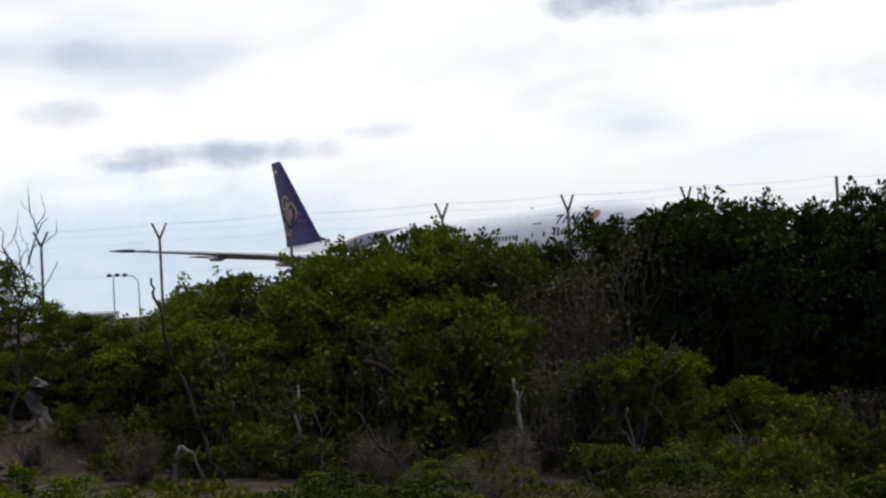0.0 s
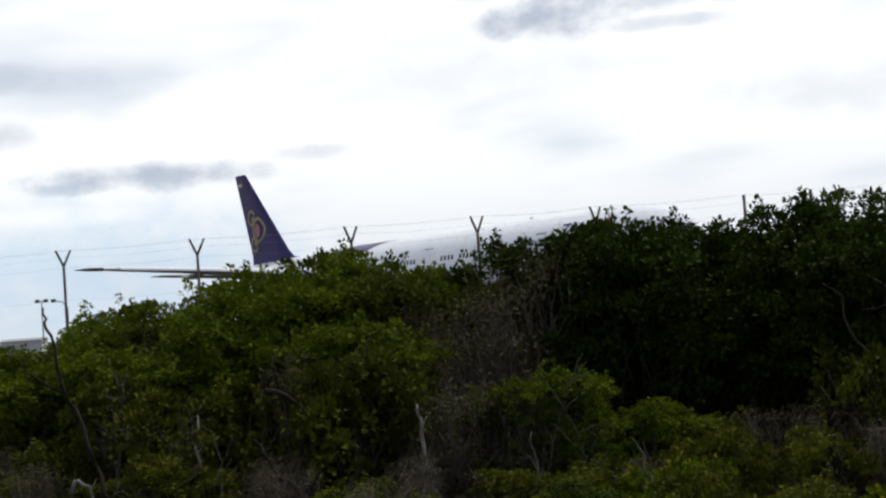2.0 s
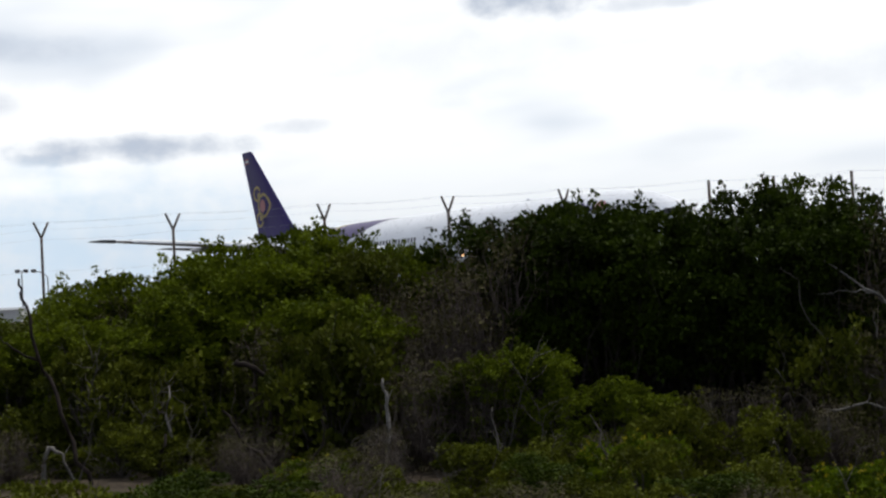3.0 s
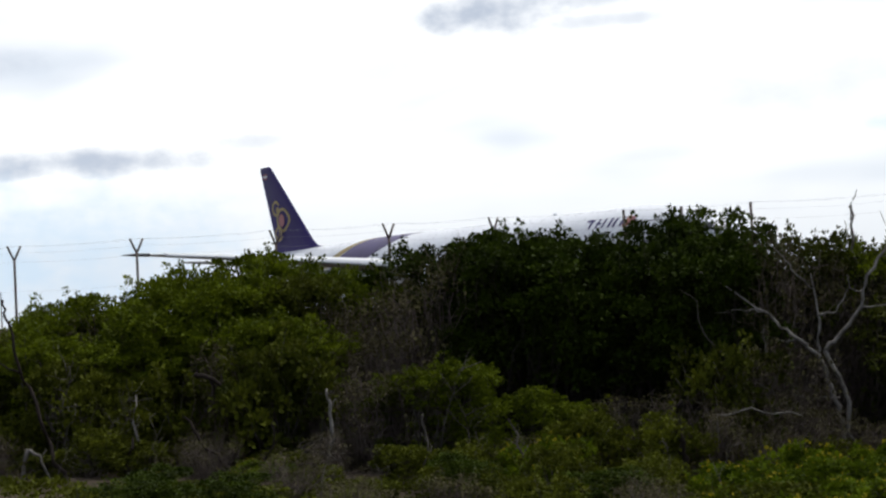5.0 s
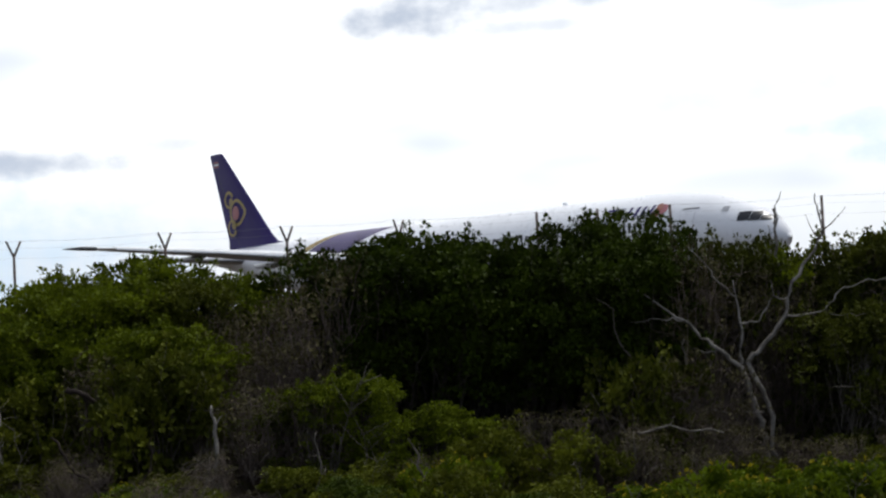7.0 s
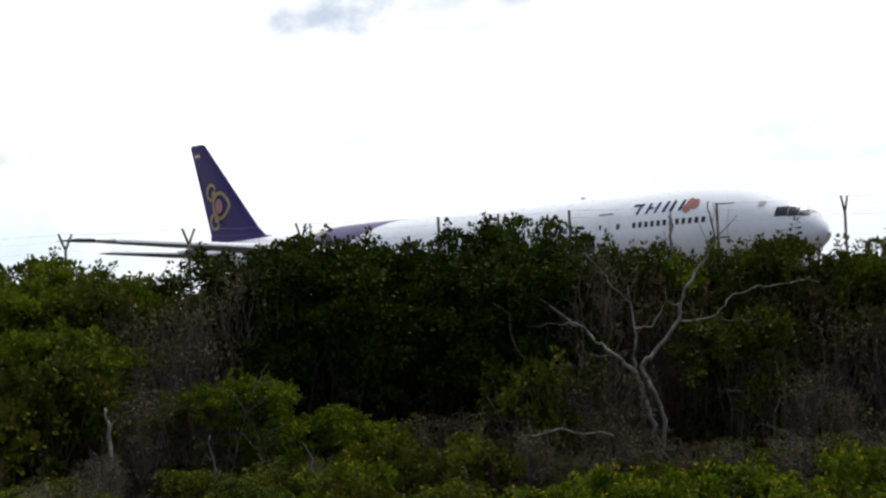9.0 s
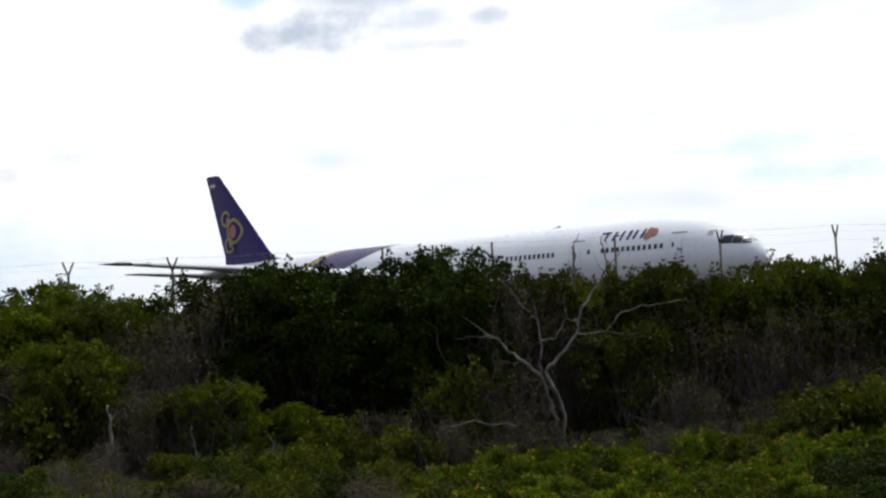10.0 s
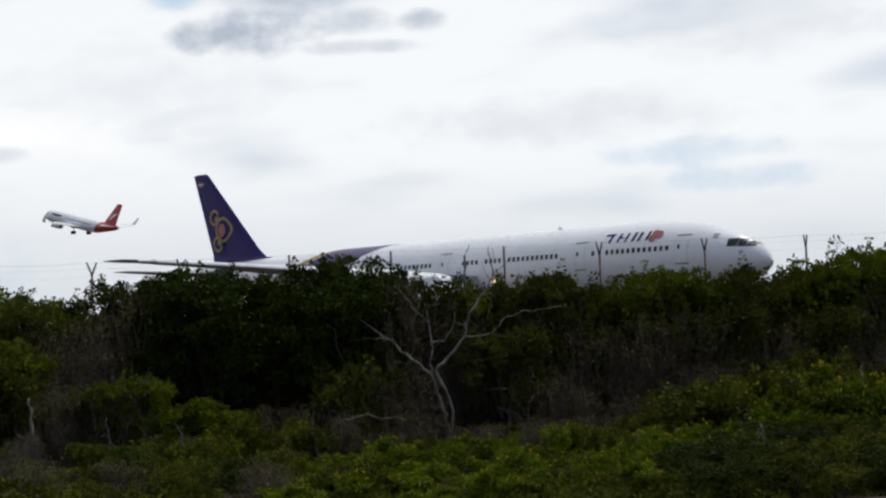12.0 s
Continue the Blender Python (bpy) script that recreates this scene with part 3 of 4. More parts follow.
def make_jet():
    plane = empty("departing_airliner", "white twin-engined airliner with red tail, climbing, wheels down", "airliner")
    hull = Hull([(0, 3.1, 0.03, 0.03), (0.3, 3.12, 0.5, 0.46), (0.9, 3.2, 0.98, 0.92), (1.7, 3.32, 1.36, 1.36), (2.8, 3.45, 1.66, 1.78), (4.5, 3.52, 1.85, 1.98), (6, 3.55, 1.88, 2.0), (25, 3.55, 1.88, 2.0), (28, 3.7, 1.8, 1.85),
                 (32, 4.15, 1.4, 1.38), (36, 4.6, 0.8, 0.85), (38.2, 4.8, 0.25, 0.4)])
    body = part("fuselage", hull.mesh("fuselage", M_WHITE, 0, 38.2, 50, 30), plane)
    deg = math.pi / 180
    for mirror in (False, True):
        part("red_tail_sweep", hull.patch("red_tail_sweep", M_RED, lambda th: (27.2 + 3.2 * (1 - th / math.pi), 38.1), 0.0, math.pi, 18, 10, 0.03, mirror), body, "red painted tail")
        part("cockpit_window", hull.patch("cockpit_window", M_GLASS, lambda th: (1.75, 3.0), 22 * deg, 68 * deg, 6, 3, 0.03, mirror), body, "dark cockpit glass")
        part("dark_forward_panel", hull.patch("dark_forward_panel", M_SEAM, lambda th: (5.6, 10.6), 52 * deg, 72 * deg, 4, 4, 0.03, mirror), body, "dark row of panes and lettering")
        part("window_band", hull.patch("window_band", M_SEAM, lambda th: (13.0, 26.0), 72 * deg, 78 * deg, 2, 6, 0.03, mirror), body, "row of small dark panes")
    fin = part("tail_fin", wing_mesh("tail_fin", M_RED, [(0, 30.6, 36.6, 5.2, 0.6), (0, 36.4, 38.9, 12.0, 0.2), (0, 36.8, 38.8, 12.15, 0.05)], 1, upright=True), plane, "red tail fin")
    for y in (-0.36, 0.36):
        V = [(-35.4, y, 8.6), (-37.2, y, 9.3), (-37.0, y, 8.9), (-35.9, y, 8.0), (-34.2, y, 6.9), (-33.8, y, 6.9), (-35.0, y, 8.0)]
        part("white_emblem", mesh_of("white_emblem", V, [tuple(range(7))], M_WHITE, False), fin, "white painted shape")
    for side in (-1, 1):
        sec = [(1.5, 13.2, 21.4, 2.5, 0.95), (5.5, 16.0, 21.6, 2.9, 0.6), (16.6, 22.4, 24.3, 4.1, 0.2)]
        w = part("wing", wing_mesh("wing", M_WHITE, sec, side), plane, "white swept wing")
        part("winglet", wing_mesh("winglet", M_WHITE, [(16.6, 22.5, 24.3, 4.1, 0.2), (17.0, 23.2, 24.7, 4.7, 0.12), (17.4, 24.6, 25.4, 6.5, 0.05)], side), w, "upturned winglet")
        part("tailplane", wing_mesh("tailplane", M_WHITE, [(0.6, 33.6, 37.4, 4.9, 0.35), (7.1, 37.4, 39.0, 5.6, 0.1)], side), plane)
        add_engine(plane, 12.2, side * 4.83, 1.9, 0.95, 3.6, M_WHITE, M_GLINT_WHITE)
        add_gear(plane, "main_gear", 19.6, side * 2.86, 2.3, 0.56, 1, 0.43)
    add_gear(plane, "nose_gear", 4.0, 0.0, 1.8, 0.34, 1, 0.22)
    return plane


airliner = make_widebody()
jet = make_jet()


# ---------------------------------------------------------------- perimeter fence
FENCE = [(-17.0, 39.3, 1), (-13.72, 38.86, 1), (-10.47, 38.35, 1), (-7.04, 37.75, 1), (-3.32, 37.4, 1), (-0.36, 37.15, 1), (2.35, 36.9, 1), (5.66, 36.58, 0), (7.1, 36.4, 0), (8.79, 36.12, 0),
         (12.28, 35.6, 0), (15.13, 34.8, 1), (18.48, 34.62, 1), (21.77, 34.46, 1), (25.0, 34.3, 1), (28.2, 34.1, 1)]
POST_TOP = 3.87


def make_post(x, y, forked):
    base = ground_z(x, y) - 0.05
    fork = POST_TOP - 0.36 if forked else POST_TOP
    p = empty("fence_post", "rusty steel fence post with forked top" if forked else "plain rusty steel fence post", "fence post", "perimeter fence posts", pose(x, y, base, 0, 0, random.uniform(-8, 8)))
    part("post", mesh_of("post", *tube([(0, 0, 0), (0, 0, fork - base)], [0.036, 0.034], 8), M_STEEL), p)
    if forked:
        for side in (-1, 1):
            V, F = tube([(0, 0, fork - base - 0.03), (side * 0.135, side * 0.14, POST_TOP - base)], [0.03, 0.026], 6)
            part("arm", mesh_of("arm", V, F, M_STEEL), p)
    part("foot_plate", mesh_of("foot_plate", *tube([(0, 0, 0), (0, 0, 0.06)], [0.09, 0.08], 8), M_STEEL), p)


for x, y, forked in FENCE:
    make_post(x, y, forked)
for label, dx, dy, dz in (("barbed wire strand on the outer arms", 0.135, 0.14, 0.0), ("barbed wire strand on the inner arms", -0.135, -0.14, 0.0), ("barbed wire strand halfway up the arms", 0.07, 0.07, -0.17), ("straining wire of the fence", 0, 0, -0.42), ("straining wire of the fence", 0, 0, -1.2)):
    pts = []
    for (x0, y0, f0), (x1, y1, f1) in zip(FENCE, FENCE[1:]):
        a, b = Vector((x0 + dx, y0 + dy, POST_TOP + dz)), Vector((x1 + dx, y1 + dy, POST_TOP + dz))
        pts += [a.lerp(b, i / 6) - Vector((0, 0, 0.05 * 4 * (i / 6) * (1 - i / 6))) for i in range(6)]
    wire = new("fence_wire", mesh_of("fence_wire", *tube(pts, [0.0014] * len(pts), 4), M_WIRE))
    tagged(wire, label, "wire", "perimeter fence wires")


# ---------------------------------------------------------------- scrub
def leaf_cloud(centres, counts, radii, size, rng, flat=0.62):
    """Small folded leaves on flattened pads round clump centres, as one array of vertices and faces."""
    C = np.repeat(np.array(centres), counts, axis=0)
    R = np.repeat(np.array(radii), counts)
    n = len(C)
    d = rng.normal(size=(n, 3))
    d[:, 2] += 0.45
    d /= np.linalg.norm(d, axis=1)[:, None]
    P = C + d * np.array([1.0, 1.0, flat]) * (R * rng.uniform(0.45, 1.0, n))[:, None]
    ax = d * 0.9 + rng.normal(size=(n, 3)) * 0.5 + np.array([0, 0, 0.2])
    ax /= np.linalg.norm(ax, axis=1)[:, None]
    sd = np.cross(ax, rng.normal(size=(n, 3)) * 0.6 + np.array([0, 0, 1.0]))
    sd /= np.linalg.norm(sd, axis=1)[:, None]
    L = size * rng.uniform(0.65, 1.35, n)[:, None]
    W = L * 0.33
    nrm = np.cross(sd, ax) * L * 0.1
    V = np.stack([P, P + ax * L * 0.5 + sd * W + nrm, P + ax * L, P + ax * L * 0.5 - sd * W + nrm], 1).reshape(-1, 3)
    i = np.arange(n) * 4
    F = np.concatenate([np.stack([i, i + 1, i + 2], 1), np.stack([i, i + 2, i + 3], 1)])
    return V, F


def fast_mesh(name, V, F, mat):
    me = bpy.data.meshes.new(name)
    me.vertices.add(len(V))
    me.vertices.foreach_set("co", np.asarray(V, np.float32).ravel())
    me.loops.add(F.size)
    me.loops.foreach_set("vertex_index", F.astype(np.int32).ravel())
    me.polygons.add(len(F))
    me.polygons.foreach_set("loop_start", np.arange(len(F), dtype=np.int32) * 3)
    me.polygons.foreach_set("loop_total", np.full(len(F), 3, np.int32))
    me.materials.append(mat)
    me.update(calc_edges=True)
    return me


CROWN_TOP = {}


def make_shrub(seed, label, leaf_mat, height, spread, clumps, leaves, leaf_size=0.085, sprays=30, skirt=0.25, limb_mat=None, clump_r=0.3, limb_every=6, lobes_n=12, shoots=0):
    rng = np.random.default_rng(seed)
    prng = random.Random(seed)
    shrub = empty("shrub", label, "shrub", "coastal scrub")
    low = height * skirt
    centres, counts, radii, limbs = [], [], [], []
    lobes = []
    for k in range(lobes_n):                           # billowing heads, the outer ones lower
        a, q = rng.uniform(0, 2 * math.pi), math.sqrt((k + 0.5) / lobes_n)
        lr = rng.uniform(0.34, 0.52) * spread
        top = height * (1.0 - 0.34 * q * q * rng.uniform(0.3, 1.5)) - lr * 0.75
        lz = top if k % 3 else low + (top - low) * rng.uniform(0.15, 0.75)
        lobes.append((q * spread * 0.8 * math.cos(a), q * spread * 0.8 * math.sin(a), max(lz, low + lr * 0.5), lr))
    for k in range(clumps):
        lx, ly, lz, lr = lobes[k % lobes_n]
        d = rng.normal(size=3)
        d[2] = d[2] + 0.35
        d /= np.linalg.norm(d)
        q = rng.uniform(0.7, 1.0)
        drop = rng.uniform(0, 1) ** 2 * (lz - low) * 0.8 if d[2] < 0.1 else 0.0
        c = Vector((lx + d[0] * lr * q, ly + d[1] * lr * q, max(lz + d[2] * lr * 0.75 * q - drop, 0.12)))
        centres.append(tuple(c))
        counts.append(int(leaves * rng.uniform(0.5, 1.4)))
        radii.append(clump_r * rng.uniform(0.6, 1.3))
        if k % limb_every == 0:
            limbs.append(c)
    for k in range(sprays):
        base = Vector(centres[prng.randrange(clumps)])
        if base.z < height * 0.55:
            continue
        tip = base + Vector((prng.uniform(-0.2, 0.2), prng.uniform(-0.2, 0.2), prng.uniform(0.15, 0.55) * min(1.0, height / 3)))
        for q, r in ((1.0, 0.10), (0.6, 0.13)):
            centres.append(tuple(base.lerp(tip, q)))
            counts.append(int(leaves * 0.2))
            radii.append(r)
        limbs.append(tip)
    V, F = leaf_cloud(centres, np.array(counts), radii, leaf_size, rng)
    CROWN_TOP[shrub.name] = float(np.percentile(V[:, 2], 99.4) - 0.06)
    part("crown", fast_mesh("crown", V, F, leaf_mat), shrub, kind="stuff")
    if shoots:
        tips = [tuple(Vector(c) + Vector((0, 0, clump_r * 0.7))) for c in centres if c[2] > height * 0.45]
        tips = [tips[prng.randrange(len(tips))] for _ in range(shoots)]
        V, F = leaf_cloud(tips, np.full(shoots, 5), np.full(shoots, 0.07), leaf_size * 0.8, rng, 1.2)
        part("new_growth", fast_mesh("new_growth", V, F, M_YELLOW), shrub, "small yellow shoot tips", kind="stuff")
    chunks = []
    stems = [Vector((prng.uniform(-0.15, 0.15), prng.uniform(-0.15, 0.15), 0)) for _ in range(4)]
    for i, c in enumerate(limbs):
        s = stems[i % 4]
        u, v = prng.uniform(0.25, 0.85), prng.uniform(0.25, 0.7)
        fork = Vector((c.x * u, c.y * u, c.z * v))
        pts = crooked(s, fork, 3, 0.12, prng) + crooked(fork, c, 3, 0.14, prng)[1:]
        r0 = 0.012 + 0.018 * prng.random()
        chunks.append(tube(pts, [r0 * (1 - 0.85 * j / (len(pts) - 1)) for j in range(len(pts))], 4))
        for _ in range(2 if limb_every == 1 else 0):    # tangled side twigs of a half-bare bush
            a = pts[prng.randrange(2, len(pts))]
            b = a + Vector((prng.uniform(-0.5, 0.5), prng.uniform(-0.4, 0.4), prng.uniform(-0.15, 0.3)))
            chunks.append(tube(crooked(a, b, 3, 0.13, prng), [0.008, 0.006, 0.005, 0.002], 3))
    part("trunk", mesh_of("trunk", *join_geo(chunks), limb_mat or M_BARK), shrub, "thin grey branching stems")
    return shrub


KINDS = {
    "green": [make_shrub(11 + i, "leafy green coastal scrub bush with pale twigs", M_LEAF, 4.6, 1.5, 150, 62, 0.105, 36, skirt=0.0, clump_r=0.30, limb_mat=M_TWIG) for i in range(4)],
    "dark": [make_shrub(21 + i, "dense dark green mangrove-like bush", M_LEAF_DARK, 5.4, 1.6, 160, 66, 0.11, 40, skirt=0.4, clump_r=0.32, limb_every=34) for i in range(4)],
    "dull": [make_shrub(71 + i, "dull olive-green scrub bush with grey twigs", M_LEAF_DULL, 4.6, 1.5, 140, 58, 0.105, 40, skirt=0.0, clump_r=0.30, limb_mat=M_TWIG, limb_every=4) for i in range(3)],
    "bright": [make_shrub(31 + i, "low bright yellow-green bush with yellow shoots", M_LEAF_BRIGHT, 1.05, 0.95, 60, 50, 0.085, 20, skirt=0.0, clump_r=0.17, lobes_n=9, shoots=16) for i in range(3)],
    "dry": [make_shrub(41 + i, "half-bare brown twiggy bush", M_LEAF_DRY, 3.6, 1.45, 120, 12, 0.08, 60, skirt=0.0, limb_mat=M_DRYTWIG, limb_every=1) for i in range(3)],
    # near-black leaf colour stands in for the shade low in the scrub
    "thicket": [make_shrub(61 + i, "dark green thicket with understorey shade put into its leaf colour", M_LEAF_DARK, 3.6, 1.4, 110, 60, 0.11, 8, skirt=0.0, clump_r=0.32, limb_every=12) for i in range(2)],
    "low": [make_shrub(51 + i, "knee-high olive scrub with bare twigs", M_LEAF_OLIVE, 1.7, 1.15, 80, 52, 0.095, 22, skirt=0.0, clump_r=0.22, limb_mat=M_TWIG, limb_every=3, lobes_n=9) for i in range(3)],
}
used = set()
turn = random.Random(5)


def plant(kind, x, y, top, i, wide=1.0):
    """Stand a bush on the ground so that its crown reaches the height top."""
    z = ground_z(x, y) - 0.08
    proto = KINDS[kind][i % len(KINDS[kind])]
    k = max(0.3, (top - z) / CROWN_TOP[proto.name])
    w = wide * (0.5 + 0.5 * k)
    m = pose(x, y, z, 0, 0, turn.uniform(0, 360))
    if proto.name in used:
        s = proto.scale                                # the copy takes over the first bush's scale
        return copy_thing(proto, m @ Matrix.Diagonal((w / s.x, w / s.y, k / s.z, 1)))
    used.add(proto.name)
    proto.matrix_basis = m @ Matrix.Diagonal((w, w, k, 1))
    return proto


SKYLINE = ((-15, 3.0), (-13.2, 2.9), (-12.5, 2.2), (-11.9, 1.7), (-10.2, 1.7), (-9.1, 2.2), (-7.7, 2.5), (-7.2, 2.8), (-6.3, 2.7), (-5, 3.0), (-3.3, 3.27), (-2.5, 3.0), (-1.8, 2.75), (-1, 2.5), (-0.2, 2.6), (0.3, 3.2), (1, 3.4), (2.4, 3.55),
           (3.7, 3.6), (4.5, 3.25), (5.3, 2.9), (5.8, 3.0), (6.2, 3.6), (7.2, 3.4), (7.8, 3.65), (8.3, 3.3), (8.8, 2.85), (10.2, 2.95), (11, 2.9), (12, 2.85), (13.3, 2.95), (14.9, 2.45), (15.8, 2.75), (17, 3.05), (20, 2.9), (22.1, 3.08), (23.5, 3.45), (24.5, 3.0), (30, 3.0))
SKY_X = [p[0] for p in SKYLINE]
SKY_Z = [p[1] for p in SKYLINE]


def plant_row(seed, x0, x1, y, jitter, gap, drop, kinds, wide=1.0, tops=None, clear=None):
    """One belt of bushes; drop: how far their tops stay under the skyline, tops: heights of their own."""
    r = random.Random(seed)
    x, i = x0, seed
    while x < x1:
        lo, hi = drop
        top = float(np.interp(x, SKY_X, SKY_Z)) - r.uniform(lo, hi) if tops is None else r.uniform(*tops)
        if not (clear and clear[0] < x < clear[1]):
            plant(r.choice(kinds(x)), x, y + r.uniform(-jitter, jitter), top, i, wide)
        i += 1
        x += gap * r.uniform(0.8, 1.2)


def tall_kinds(x):
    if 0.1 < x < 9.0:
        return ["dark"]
    if 9.0 < x < 21.0:
        return ["dry", "dull", "dull"] if 12.0 < x < 15.2 else ["dull", "dull", "green"]
    return ["green"]


def mid_kinds(x):
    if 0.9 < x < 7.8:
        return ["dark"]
    return ["green", "green", "dull", "dry"] if x < 8 else ["dry", "dry", "dry", "dull"]


def plant_scrub():
    glade = (8.9, 11.6)                                 # bare stretch round the dead tree
    plant_row(1, -16, 13.6, 35.0, 0.25, 0.85, (-0.05, 0.4), tall_kinds, 0.85)
    plant_row(11, 13.6, 29, 33.8, 0.2, 0.85, (-0.05, 0.35), tall_kinds, 0.8)
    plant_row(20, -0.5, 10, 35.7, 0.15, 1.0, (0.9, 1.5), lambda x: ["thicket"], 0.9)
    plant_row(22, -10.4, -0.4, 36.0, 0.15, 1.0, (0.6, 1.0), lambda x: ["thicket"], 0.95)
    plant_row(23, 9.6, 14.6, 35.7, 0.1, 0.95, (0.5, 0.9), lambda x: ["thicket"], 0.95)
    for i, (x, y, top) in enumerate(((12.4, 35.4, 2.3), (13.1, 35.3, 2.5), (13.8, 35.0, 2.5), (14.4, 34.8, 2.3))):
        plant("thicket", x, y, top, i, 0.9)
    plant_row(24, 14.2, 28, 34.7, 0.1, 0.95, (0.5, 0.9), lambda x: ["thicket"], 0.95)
    plant_row(2, -12, 8.6, 33.7, 0.3, 1.1, (0.3, 0.8), mid_kinds, 0.95)
    plant_row(3, 8.4, 27, 34.0, 0.15, 1.0, (0.35, 0.9), mid_kinds, 0.7)
    plant_row(4, -9.0, 0.6, 32.4, 0.3, 1.15, (0.9, 1.6), lambda x: ["green", "green", "dry"], 1.0)
    plant_row(5, 11.6, 25, 32.4, 0.3, 1.1, (1.2, 1.8), lambda x: ["dry", "dry", "dull"], 0.9)
    plant_row(6, -8.3, 0.2, 31.0, 0.35, 1.1, (1.9, 2.7), lambda x: ["low", "green", "dry", "low"], 0.9)
    for i, (x, y, top) in enumerate(((-0.5, 31.2, -0.1), (0.4, 31.0, 0.35), (1.2, 31.3, 0.5), (1.9, 31.0, 0.3), (2.7, 31.2, -0.2), (3.4, 31.4, -0.5))):
        plant("green", x, y, top, i, 0.75)             # the lit mound before the dark bushes
    plant_row(17, 4.0, 8.6, 31.2, 0.35, 1.0, (0, 0), lambda x: ["dry", "low", "dry"], 0.9, tops=(-1.1, -0.3))
    plant_row(12, 7.0, 25, 31.2, 0.3, 1.1, (2.6, 3.4), lambda x: ["dry", "dry", "low"], 0.9, clear=glade)
    plant_row(7, -7.2, 9, 29.4, 0.5, 1.25, (0, 0), lambda x: ["low", "low", "dry"] if x < 4 else ["dry", "dry", "low"], 0.85, tops=(-1.2, -0.3))
    plant_row(16, 11.6, 25, 29.4, 0.4, 1.0, (0, 0), lambda x: ["dry", "dry", "low"], 0.9, tops=(-1.2, -0.6))
    plant_row(15, 8.0, 12.6, 29.8, 0.4, 0.9, (0, 0), lambda x: ["low", "dry"], 0.8, tops=(-1.7, -1.4))
    plant_row(10, -4.6, 3.4, 27.9, 0.5, 1.7, (0, 0), lambda x: ["low", "bright", "low"], 0.75, tops=(-1.5, -1.0))
    for i, (x, y, top) in enumerate(((2.5, 28.8, -1.25), (3.05, 28.6, -1.1), (-9.4, 26.2, -0.75), (-8.5, 26.4, -0.95), (-2.7, 28.4, -1.15))):
        plant("bright", x, y, top, i, 0.9)             # fresh bushes that stand alone
    for i, (kind, x, y, top) in enumerate((("low", -10.35, 31.7, -0.1), ("dry", -9.5, 31.0, -0.35), ("low", -12.2, 31.4, -0.15), ("dry", -10.7, 30.3, -0.75), ("low", -9.2, 32.2, 0.5), ("low", -8.6, 29.6, -0.7),
                                           ("dry", -11.6, 33.4, 0.75), ("low", -10.4, 33.2, 0.7), ("low", -12.6, 33.0, 0.9), ("dry", -7.9, 28.6, -0.95), ("low", -11.4, 29.6, -0.85))):
        plant(kind, x, y, top, i, 0.7)                 # tufts on the bank of bare soil
    plant_row(8, 5.6, 24, 27.4, 0.45, 0.9, (0, 0), lambda x: ["bright", "bright", "low"], 1.0, tops=(-1.65, -1.2))
    plant_row(13, 6.2, 16, 25.8, 0.5, 1.0, (0, 0), lambda x: ["bright", "bright", "bright", "low"], 1.0, tops=(-1.6, -1.05))
    plant_row(14, 5.4, 15, 24.0, 0.5, 1.05, (0, 0), lambda x: ["bright"], 1.0, tops=(-1.7, -1.15))
    plant_row(18, 5.0, 13.5, 22.2, 0.5, 1.05, (0, 0), lambda x: ["bright", "bright", "low"], 1.0, tops=(-1.75, -1.25))
    plant_row(19, 4.6, 12.5, 20.4, 0.5, 1.1, (0, 0), lambda x: ["bright"], 1.0, tops=(-1.75, -1.3))
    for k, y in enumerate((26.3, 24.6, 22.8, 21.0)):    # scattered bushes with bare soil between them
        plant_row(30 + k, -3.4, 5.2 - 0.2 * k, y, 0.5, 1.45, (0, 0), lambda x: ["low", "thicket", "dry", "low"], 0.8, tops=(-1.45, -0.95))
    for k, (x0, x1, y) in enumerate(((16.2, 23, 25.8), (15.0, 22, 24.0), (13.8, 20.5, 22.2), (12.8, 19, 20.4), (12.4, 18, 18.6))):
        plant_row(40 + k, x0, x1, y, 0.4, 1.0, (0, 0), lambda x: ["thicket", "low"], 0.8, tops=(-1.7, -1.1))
    plant_row(9, 15.8, 24, 28.6, 0.3, 0.85, (0, 0), lambda x: ["bright", "low"], 1.1, tops=(-0.55, -0.1))
    plant_row(21, 17.0, 23, 27.2, 0.3, 0.9, (0, 0), lambda x: ["bright"], 1.1, tops=(-1.0, -0.5))


def make_belt(name, label, mat, seed, x0, x1, y0, y1, mounds, leaves, rise):
    """A belt of low mounded scrub too dense to tell plant from plant."""
    rng = np.random.default_rng(seed)
    centres, radii = [], []
    for _ in range(mounds):
        cx, cy = rng.uniform(x0, x1), rng.uniform(y0, y1)
        wide = rng.uniform(0.55, 1.35)
        high = rise * wide * rng.uniform(0.75, 1.2)
        for _ in range(int(26 * wide * wide) + 14):
            r, a = math.sqrt(rng.random()), rng.uniform(0, 2 * math.pi)
            x, y = cx + wide * r * math.cos(a), cy + wide * r * math.sin(a)
            h = high * (1.0 - r * r) ** 0.6 * rng.uniform(0.75, 1.1) + 0.06
            centres.append((x, y, ground_z(x, y) + h))
            radii.append(0.10 + 0.14 * rng.random())
    V, F = leaf_cloud(centres, np.full(len(centres), leaves), radii, 0.09, rng)
    ob = new(name, fast_mesh(name, V, F, mat))
    tagged(ob, label, "scrub", kind="stuff")


plant_scrub()
make_belt("olive_scrub_belt", "patchy low olive scrub on the near slope", M_LEAF_OLIVE, 4, -6.0, 6.0, 17.5, 26.6, 26, 26, 0.3)
